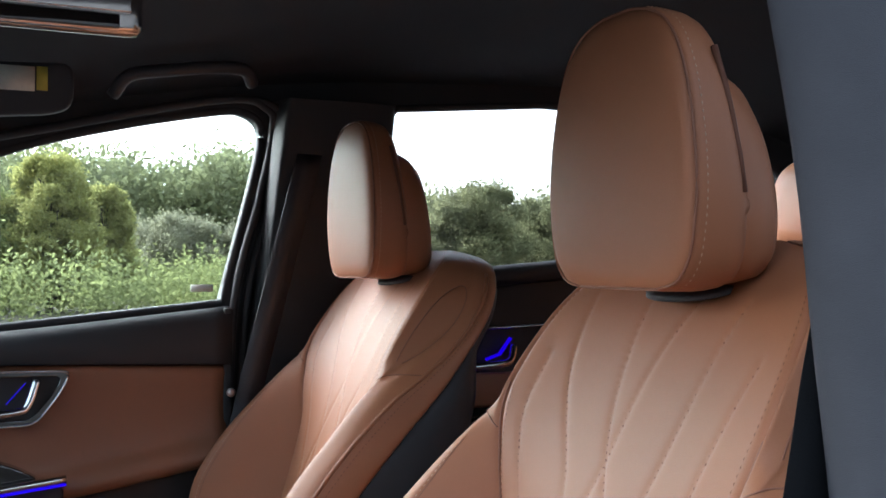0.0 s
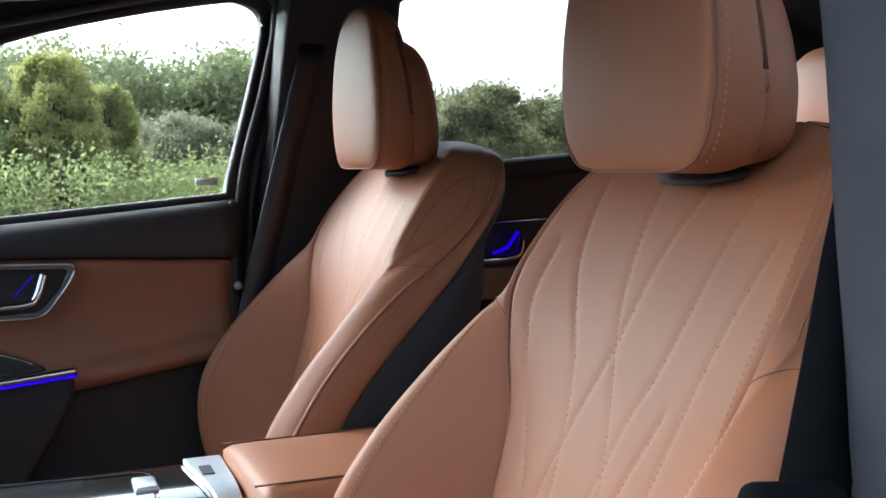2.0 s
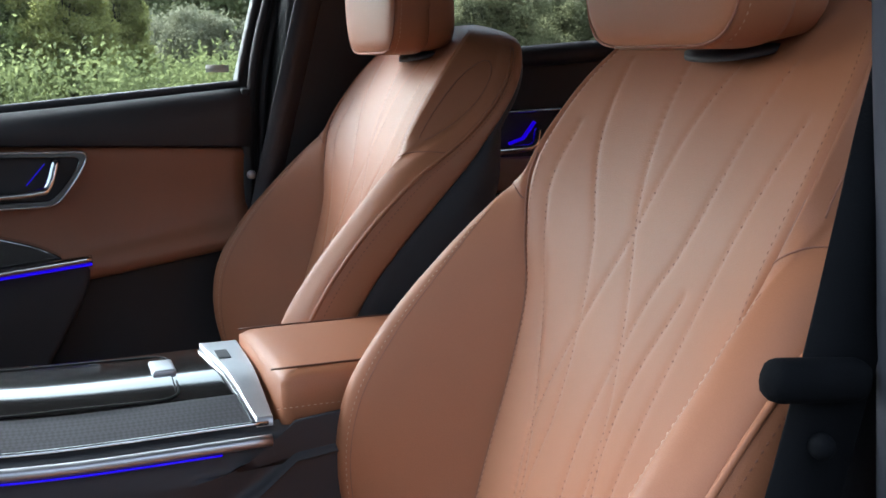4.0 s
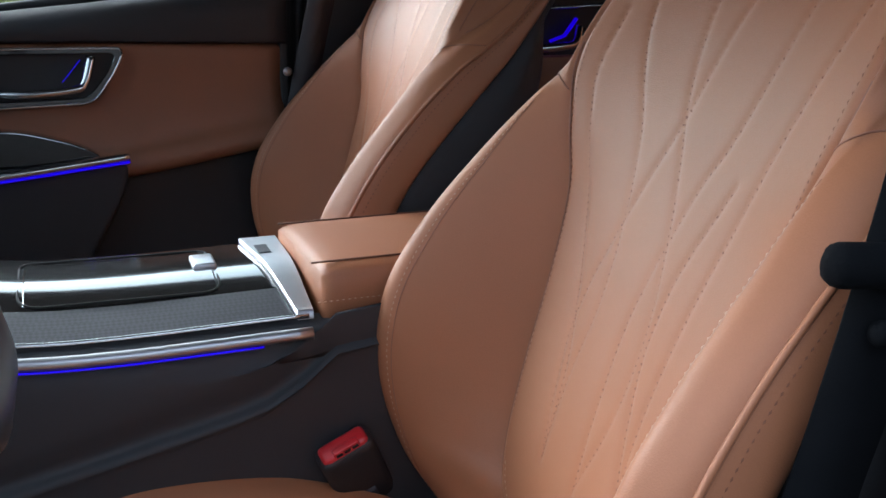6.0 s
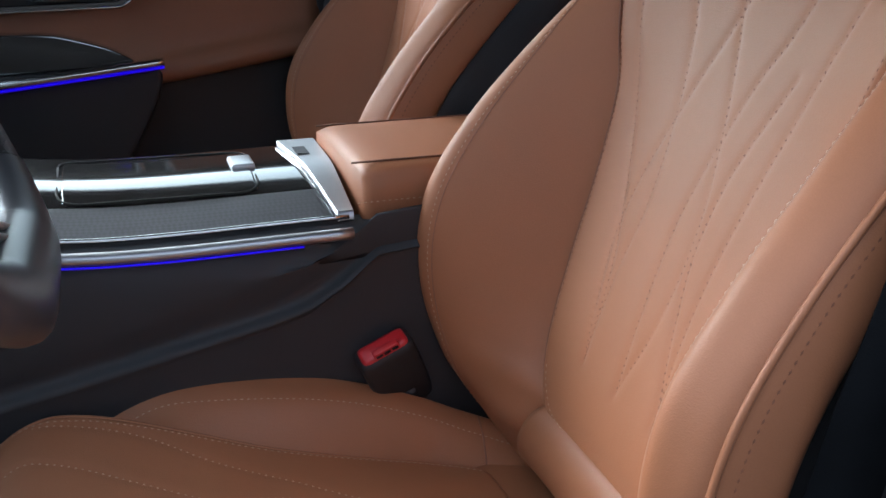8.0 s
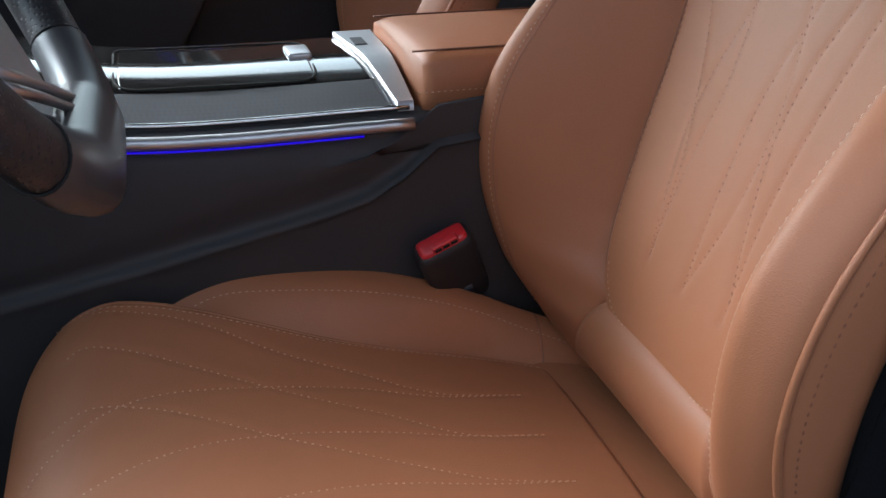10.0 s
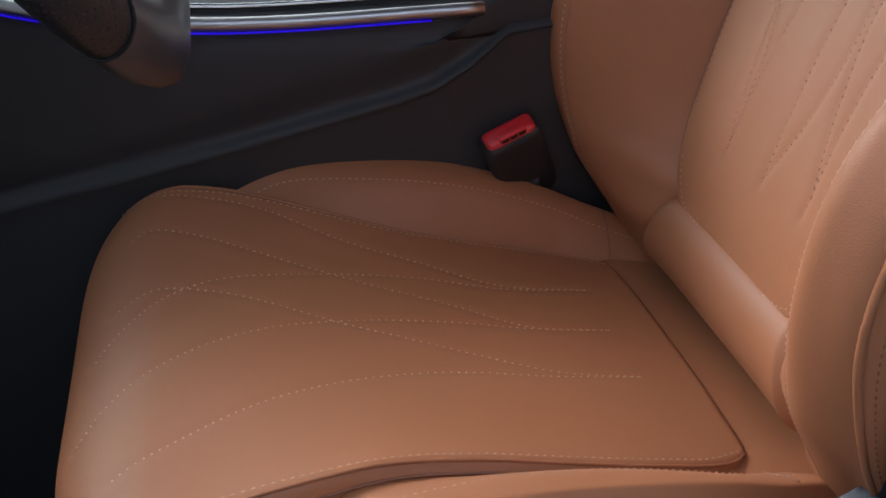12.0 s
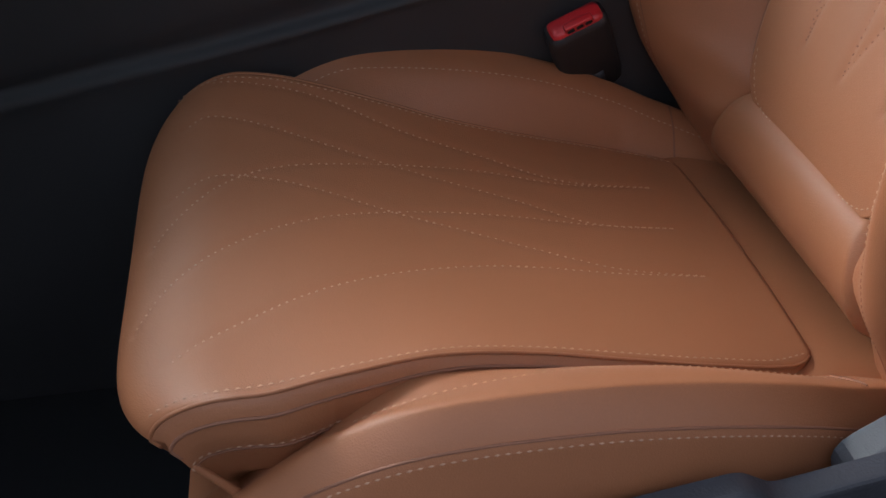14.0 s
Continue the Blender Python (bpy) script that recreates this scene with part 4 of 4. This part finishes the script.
part("seam", rope([(x, 0.086, 0.0625) for x in np.linspace(-0.118, 0.22, 12)], 0.0012, 6), SEAM, arm)
part("stitching", dashes([Vector((x, -0.1075, 0.026)) for x in np.linspace(-0.118, 0.22, 80)], [Vector((0, -1, 0))] * 80), THREAD, arm)

# ---- steering wheel ----
wheel = empty("steering_wheel", (-0.492, -0.366, 1.110))
tagged(wheel, "flat-bottomed black leather steering wheel with chrome spokes", "steering wheel")
WT = Matrix.Rotation(radians(-28), 4, "Y")


def on_wheel(a, r, lift=0.0):
    """A place in the wheel's plane: a from the top, towards the car's right."""
    y, z = math.sin(a) * r, math.cos(a) * r
    z = max(z, -0.174)
    return WT @ Vector((lift, y, z))


def rim_piece(a0, a1, wide, deep, n=60, shape=2.0):
    """A stretch of rim of oval section."""
    rows = []
    for i in range(n + 1):
        a = a0 + (a1 - a0) * i / n
        p, q = on_wheel(a - 0.03, 0.183), on_wheel(a + 0.03, 0.183)
        d = (q - p).normalized()
        nn = WT @ Vector((1, 0, 0))
        o = d.cross(nn)
        m = (p + q) / 2
        k = math.sin(math.pi * i / n) ** 0.5 if shape > 2 else 1.0
        w = wide * (0.8 + 0.2 * k)
        rows.append([m + o * math.cos(g) * w + nn * math.sin(g) * deep for g in [j * math.pi / 9 for j in range(18)]])
    return sheet(rows, True)[0]


part("rim", rim_piece(radians(223), radians(497), 0.0235, 0.0185, 90), RIM_LEATHER, wheel, "black perforated leather rim")
part("lower_rim", rim_piece(radians(136.5), radians(223.5), 0.0295, 0.020, 50, 3), WHEEL_GREY, wheel, "satin grey lower rim")
for a in (radians(136.7), radians(223.3)):
    c = [on_wheel(a, 0.183 + 0.0242 * math.cos(g), 0.0192 * math.sin(g)) for g in [j * math.pi / 12 for j in range(25)]]
    part("seam", rope(c, 0.0009, 6), SEAM_BLACK, wheel)
inner = [on_wheel(radians(k), 0.1625, 0.007) for k in range(-135, 136, 2)]
part("stitching", dashes(inner, [WT @ Vector((1, 0, 0))] * len(inner), 0.005, 0.002, 0.0011), CHARCOAL, wheel)
bm = bmesh.new()
bmesh.ops.create_uvsphere(bm, u_segments=32, v_segments=16, radius=0.072, matrix=WT @ Matrix.Translation((0.0, 0, -0.01)) @ Matrix.Diagonal((0.42, 1, 0.85, 1)))
part("hub", bm, BLACK_ROLL, wheel, "black airbag cover")
for a, b in (((-0.100, -0.090), (0.047, -0.163)), ((-0.105, -0.100), (0.028, -0.165))):
    part("spoke_trim", rope([WT @ Vector((0.004 + 0.002 * math.sin(3.1 * q), a[0] + (b[0] - a[0]) * q, a[1] + (b[1] - a[1]) * q)) for q in (0, 0.25, 0.5, 0.75, 1)], 0.0034, 8), METAL, wheel, "satin chrome spoke trim")
def wheel_panel(name, outline, lift, mat, label):
    bm = bmesh.new()
    vs = [bm.verts.new(WT @ Vector((lift, y, z))) for y, z in outline]
    face = bm.faces.new(vs)
    out = bmesh.ops.extrude_face_region(bm, geom=[face])
    bmesh.ops.translate(bm, verts=[v for v in out["geom"] if isinstance(v, bmesh.types.BMVert)], vec=WT @ Vector((-0.006, 0, 0)))
    part(name, bm, mat, wheel, label, False)
wheel_panel("lower_spoke", rounded([(-0.12, -0.085), (-0.105, -0.104), (0.028, -0.169), (-0.04, -0.172), (-0.115, -0.14)], 0.008), -0.002, PIANO, "gloss black lower spoke")
wheel_panel("spoke_bezel", rounded([(-0.07, -0.06), (0.05, -0.05), (0.06, -0.075), (0.028, -0.145), (-0.02, -0.125), (-0.075, -0.098)], 0.006), -0.006, METAL, "bright metal spoke bezel")
for sgn in (1, -1):
    part("side_spoke", rope([WT @ Vector((0.006, sgn * 0.05, 0.0)), WT @ Vector((0.008, sgn * 0.11, 0.005)), WT @ Vector((0.002, sgn * 0.172, 0.01))], 0.016, 10), WHEEL_GREY, wheel)
part("column", rope([(-0.03, 0, 0), (-0.35, 0, -0.14)], 0.045, 16), BLACK, wheel)

# ---- seat belts ----


def strap(points, width, across, bm=None):
    w = Vector(across).normalized() * width / 2
    rows = []
    for p in points:
        p = Vector(p)
        n = w.cross(Vector((0, 0, 1))).normalized() * 0.0008
        rows.append([p - w - n, p + w - n, p + w + n, p - w + n])
    b, vs = sheet(rows, True, bm)
    b.faces.new(vs[0])
    b.faces.new(vs[-1][::-1])
    return b


buckle = empty("seat_belt_buckle", (-0.091, -0.135, 0.719))
tagged(buckle, "black seat belt buckle with red release button", "buckle")
BK = Matrix.Rotation(radians(-24), 4, "Y") @ Matrix.Rotation(radians(24), 4, "X")
bm = box((-0.031, -0.016, -0.075), (0.031, 0.016, 0.045), 0.010)
bm.transform(BK)
part("housing", bm, BLACK, buckle, "black plastic housing")
bm = box((-0.027, -0.0125, 0.030), (0.027, 0.0125, 0.0475), 0.007)
bm.transform(BK)
button = part("button", bm, RED, buckle, "red release button")
bm = box((-0.013, -0.0115, 0.044), (0.016, -0.003, 0.0515), 0.002)
bm.transform(BK)
part("ledge", bm, RED, button)
for k in range(3):
    bm = box((-0.011 + 0.009 * k, -0.0128, 0.0455), (-0.004 + 0.009 * k, -0.0100, 0.0490), 0.0006, seg=1)
    bm.transform(BK)
    part("slot", bm, SEAM_BLACK, button)
bm = box((-0.002, -0.0172, -0.040), (0.010, -0.0155, -0.026), 0.0)
bm.transform(BK)
part("mark", bm, GREY_PLASTIC, buckle)
part("stalk", rope([(0.01, 0, -0.05), (0.03, 0, -0.16), (0.04, 0.0, -0.25)], 0.014, 10), BLACK, buckle)

belt = empty("seat_belt", (0.05, -0.66, 1.0))
tagged(belt, "black webbing seat belt hanging beside the pillar", "seat belt")
part("webbing", strap(spline([(0.14, 0.015, 0.48), (0.080, 0.015, 0.25), (0.062, 0.015, 0.166), (0.042, 0.013, 0.08), (0.016, 0.012, -0.02), (-0.006, 0.012, -0.10), (-0.05, 0.012, -0.32), (-0.05, 0.012, -0.45)], 40), 0.048, (1.0, -0.25, 0.1)), WEB, belt)
bm = box((-0.022, -0.002, 0.058), (0.052, 0.022, 0.084), 0.011)
bm.transform(Matrix.Rotation(radians(6), 4, "Y"))
part("latch_plate", bm, WEB, belt, "black latch plate")
bm = bmesh.new()
bmesh.ops.create_uvsphere(bm, u_segments=14, v_segments=8, radius=0.008, matrix=Matrix.Translation((0.026, 0.006, 0.030)))
part("stop_button", bm, WEB, belt)
belt2 = empty("seat_belt", (0.10, 0.66, 1.0))
tagged(belt2, "black webbing seat belt on the far pillar", "seat belt")
part("webbing", strap(spline([(0.06, 0.0, 0.48), (0.0, -0.01, 0.25), (-0.05, -0.01, 0.05), (-0.09, -0.01, -0.15), (-0.10, 0.0, -0.4)], 30), 0.048, (1.0, 0.1, 0.0)), CHARCOAL, belt2)
bm = bmesh.new()
bmesh.ops.create_uvsphere(bm, u_segments=14, v_segments=8, radius=0.008, matrix=Matrix.Translation((-0.085, -0.02, 0.055)))
part("stop_button", bm, METAL, belt2)

# ---- near pillar and sill ----
pillar = empty("door_pillar", (0, 0, 0))
structure(pillar, "grey trimmed pillar at the open driver doorway", "pillar")
rows, rows2, rows3 = [], [], []
for i in range(31):
    t = i / 30
    z = 0.62 + 0.95 * t
    x0 = key(z, [0.62, 0.9, 1.034, 1.146, 1.238, 1.334, 1.429, 1.57], [0.155, 0.132, 0.118, 0.106, 0.093, 0.081, 0.061, 0.03])
    yo = -0.72
    rows.append([(p.x, p.y, z) for p in spline([(x0 + 0.10, yo + 0.10, 0), (x0 + 0.012, yo + 0.075, 0), (x0, yo + 0.055, 0), (x0 + 0.020, yo + 0.02, 0), (x0 + 0.045, yo, 0)], 16)])
    rows2.append([(p.x, p.y, z) for p in spline([(x0 + 0.044, yo + 0.004, 0), (x0 + 0.040, yo - 0.014, 0), (x0 + 0.056, yo - 0.030, 0), (x0 + 0.088, yo - 0.030, 0), (x0 + 0.100, yo, 0)], 14)])
    rows3.append([(p.x, p.y, z) for p in spline([(x0 + 0.100, yo + 0.004, 0), (x0 + 0.110, yo - 0.012, 0), (x0 + 0.13, yo - 0.055, 0), (x0 + 0.2, yo - 0.06, 0)], 14)])
part("pillar_trim", sheet(rows)[0], PILLAR, pillar, "dark grey pillar trim")
part("door_seal", sheet(rows2)[0], PILLAR_LIGHT, pillar, "grey rubber door seal")
part("outer_skin", sheet(rows3)[0], PAINT, pillar, "silver painted pillar skin")
sill = empty("door_sill", (0, 0, 0))
structure(sill, "dark grey textured door sill", "door sill")
part("sill_trim", box((-1.1, -0.735, 0.35), (0.12, -0.665, 0.50), 0.02), GREY_PLASTIC, sill)
part("sill_skin", box((-1.2, -0.82, 0.28), (1.7, -0.737, 0.44), 0.03), PAINT, sill)

# ---- overhead things ----
grab = empty("grab_handle", (0, 0, 0))
tagged(grab, "black roof grab handle above the passenger window", "grab handle")
part("bar", rope(spline([(-0.19, 0.60, 1.555), (-0.165, 0.575, 1.585), (-0.10, 0.565, 1.597), (-0.03, 0.565, 1.607), (0.02, 0.575, 1.608), (0.04, 0.60, 1.59)], 40), 0.011, 10), CHARCOAL, grab)
mirror = empty("rear_view_mirror", (-0.32, 0.02, 1.56))
tagged(mirror, "rear-view mirror with chrome rim under the roof", "mirror")
bm = box((-0.11, -0.012, -0.035), (0.11, 0.016, 0.035), 0.012)
part("housing", bm, CHROME, mirror)
bm = box((-0.10, -0.0145, -0.012), (0.098, -0.0105, 0.024), 0.003)
part("glass", bm, CHROME, mirror, "mirror glass")
part("dark_band", box((-0.10, -0.015, -0.030), (0.085, -0.0115, -0.014), 0.002), PIANO, mirror)
part("stem", rope([(0.0, 0.0, 0.02), (-0.02, 0.0, 0.09)], 0.012, 8), BLACK, mirror)
visor = empty("sun_visor", (0, 0, 0))
tagged(visor, "folded grey sun visor with a warning label", "sun visor")
part("board", plate(rounded([(-0.56, 1.46), (-0.56, 1.54), (-0.262, 1.555), (-0.262, 1.495), (-0.29, 1.483)], 0.02), 0.35, 0.368, bevel=0.005), CHARCOAL, visor, smooth=False)
part("label", box((-0.356, 0.346, 1.512), (-0.312, 0.3495, 1.545), 0.0), PAPER, visor, "pale printed label without readable text")
part("label_edge", box((-0.310, 0.346, 1.514), (-0.296, 0.3495, 1.546), 0.0), YELLOW, visor, "yellow label")

# ---- outside ----
# Unseen wall behind the camera, added to block sky light from the side.
structure(mesh_object("light_blocking_wall", box((-9.0, -2.6, -0.1), (9.0, -2.3, 2.0), 0.02), WALL), "unseen dark wall added to block low light from the driver side", "wall")
g = bmesh.new()
bmesh.ops.create_grid(g, x_segments=60, y_segments=60, size=600)
for v in g.verts:
    d = math.hypot(v.co.x, v.co.y)
    v.co.z = 0.25 * noise.noise(v.co * 0.02) * min(1, d / 30) if d > 12 else 0.0
structure(mesh_object("ground", g, SOIL), "dry grass and bare soil", "ground")
# Dark sheet out of view, added to lower the bounce from the ground.
structure(mesh_object("road", box((-60, -12, -0.12), (60, 7.5, 0.035), 0.0), ASPHALT), "unseen dark asphalt added to cut light bounced up into the cabin", "road")


def leaves(store, centre, size, n, leaf, rng):
    """Adds n small leaves round a centre to a store of quads."""
    d = rng.normal(size=(n, 3))
    p = np.array(centre) + 0.52 * d * np.array(size)
    a = rng.normal(size=(n, 3))
    a *= leaf * rng.uniform(0.6, 1.3, (n, 1)) / np.linalg.norm(a, axis=1, keepdims=True)
    b = np.cross(a, rng.normal(size=(n, 3)))
    b *= 0.5 * leaf / np.linalg.norm(b, axis=1, keepdims=True)
    store.append(np.stack([p - a, p + b, p + a, p - b], 1))


def leaf_mesh(name, store, mat):
    v = np.concatenate(store).reshape(-1, 3)
    me = bpy.data.meshes.new(name)
    me.from_pydata(v.tolist(), [], np.arange(len(v)).reshape(-1, 4).tolist())
    me.materials.append(mat)
    return new(name, me)


def make_tree(name, x, y, height, width, mat, clumps, per, leaf, label, seed, low=0.1):
    rng = random.Random(seed)
    tree = empty(name, (x, y, 0))
    tagged(tree, label, "tree")
    trunk = [(0, 0, -0.1), (rng.uniform(-0.1, 0.1), 0, height * 0.3), (rng.uniform(-0.2, 0.2), rng.uniform(-0.2, 0.2), height * 0.62)]
    bm = rope(spline(trunk, 10), lambda t: height * 0.02 * (1.2 - t), 8)
    crown, nrng = [], np.random.default_rng(seed)
    for k in range(clumps):
        z = height * (low + (0.94 - low) * rng.random() ** 0.9)
        t = (z / height - low) / (1 - low)
        r = width * (0.35 + 0.65 * math.sin(math.pi * min(1, 0.18 + 0.8 * t))) * rng.random() ** 0.6
        a = rng.uniform(0, 2 * math.pi)
        c = Vector((r * math.cos(a), r * math.sin(a), z))
        rope([(0, 0, max(0.3, z * 0.6)), c * 0.5 + Vector((0, 0, z * 0.4)), c], lambda q: height * 0.005 * (1.3 - q), 5, bm)
        s = width * rng.uniform(0.11, 0.24)
        leaves(crown, c, (s, s, s * rng.uniform(0.6, 1.2)), per * 6, leaf * 0.5, nrng)
    part("trunk", bm, BARK, tree)
    leaf_mesh("crown", crown, mat).parent = tree
    return tree


make_tree("poplar_tree", 0.6, 27.0, 4.2, 1.25, LEAF_YELLOW, 150, 90, 0.10, "young tree with yellow-green autumn leaves", 3)
make_tree("poplar_tree", 2.1, 29.0, 3.6, 0.9, LEAF_YELLOW, 150, 90, 0.10, "young tree with yellowing leaves", 4)
make_tree("poplar_tree", -1.6, 28.0, 3.6, 1.8, LEAF_GREEN, 150, 90, 0.10, "broad green young tree", 5)
make_tree("olive_tree", 5.0, 34.0, 2.8, 2.2, LEAF_OLIVE, 90, 110, 0.10, "grey-green olive tree on the grass", 6, 0.02)
make_tree("olive_tree", 7.6, 33.0, 2.6, 2.0, LEAF_OLIVE, 84, 110, 0.10, "grey-green olive tree on the grass", 7, 0.02)
make_tree("olive_tree", 12.4, 26.0, 3.7, 1.7, LEAF_DARK, 90, 100, 0.11, "dark olive tree by the field", 8, 0.12)
make_tree("olive_tree", 15.8, 27.0, 3.5, 2.0, LEAF_DARK, 90, 100, 0.11, "dark olive tree by the field", 9, 0.1)
make_tree("olive_tree", 9.2, 27.5, 2.9, 1.5, LEAF_OLIVE, 90, 100, 0.11, "olive tree by the field", 10, 0.1)
make_tree("olive_tree", 27.0, 30.0, 4.0, 2.6, LEAF_DARK, 90, 100, 0.11, "olive tree by the field", 12, 0.1)
# wooded rise behind
rng, nrng = random.Random(11), np.random.default_rng(11)
wood = []
for k in range(1500):
    x = rng.uniform(-45, 95)
    y = rng.uniform(62, 84)
    z = rng.uniform(0.05, 1.0) * (8.0 + 0.8 * math.sin(x * 0.13) + 0.8 * math.sin(x * 0.41 + 1) + (y - 62) * 0.03) * (1.0 if x < 18 else 0.8)
    leaves(wood, (x, y, z - 0.6), (1.9, 1.9, 1.5), 240, 0.26, nrng)
tagged(leaf_mesh("far_wood", wood, LEAF_DARK), "dark green wooded rise beyond the field", "trees", kind="stuff")
under = []
for k in range(460):
    leaves(under, (rng.uniform(-14, 7), rng.uniform(22, 56), rng.uniform(0.1, 1.0)), (1.0, 1.0, 0.7), 320, 0.07, nrng)
tagged(leaf_mesh("scrub", under, LEAF_GREEN), "green scrub and tall grass", "bushes", kind="stuff")
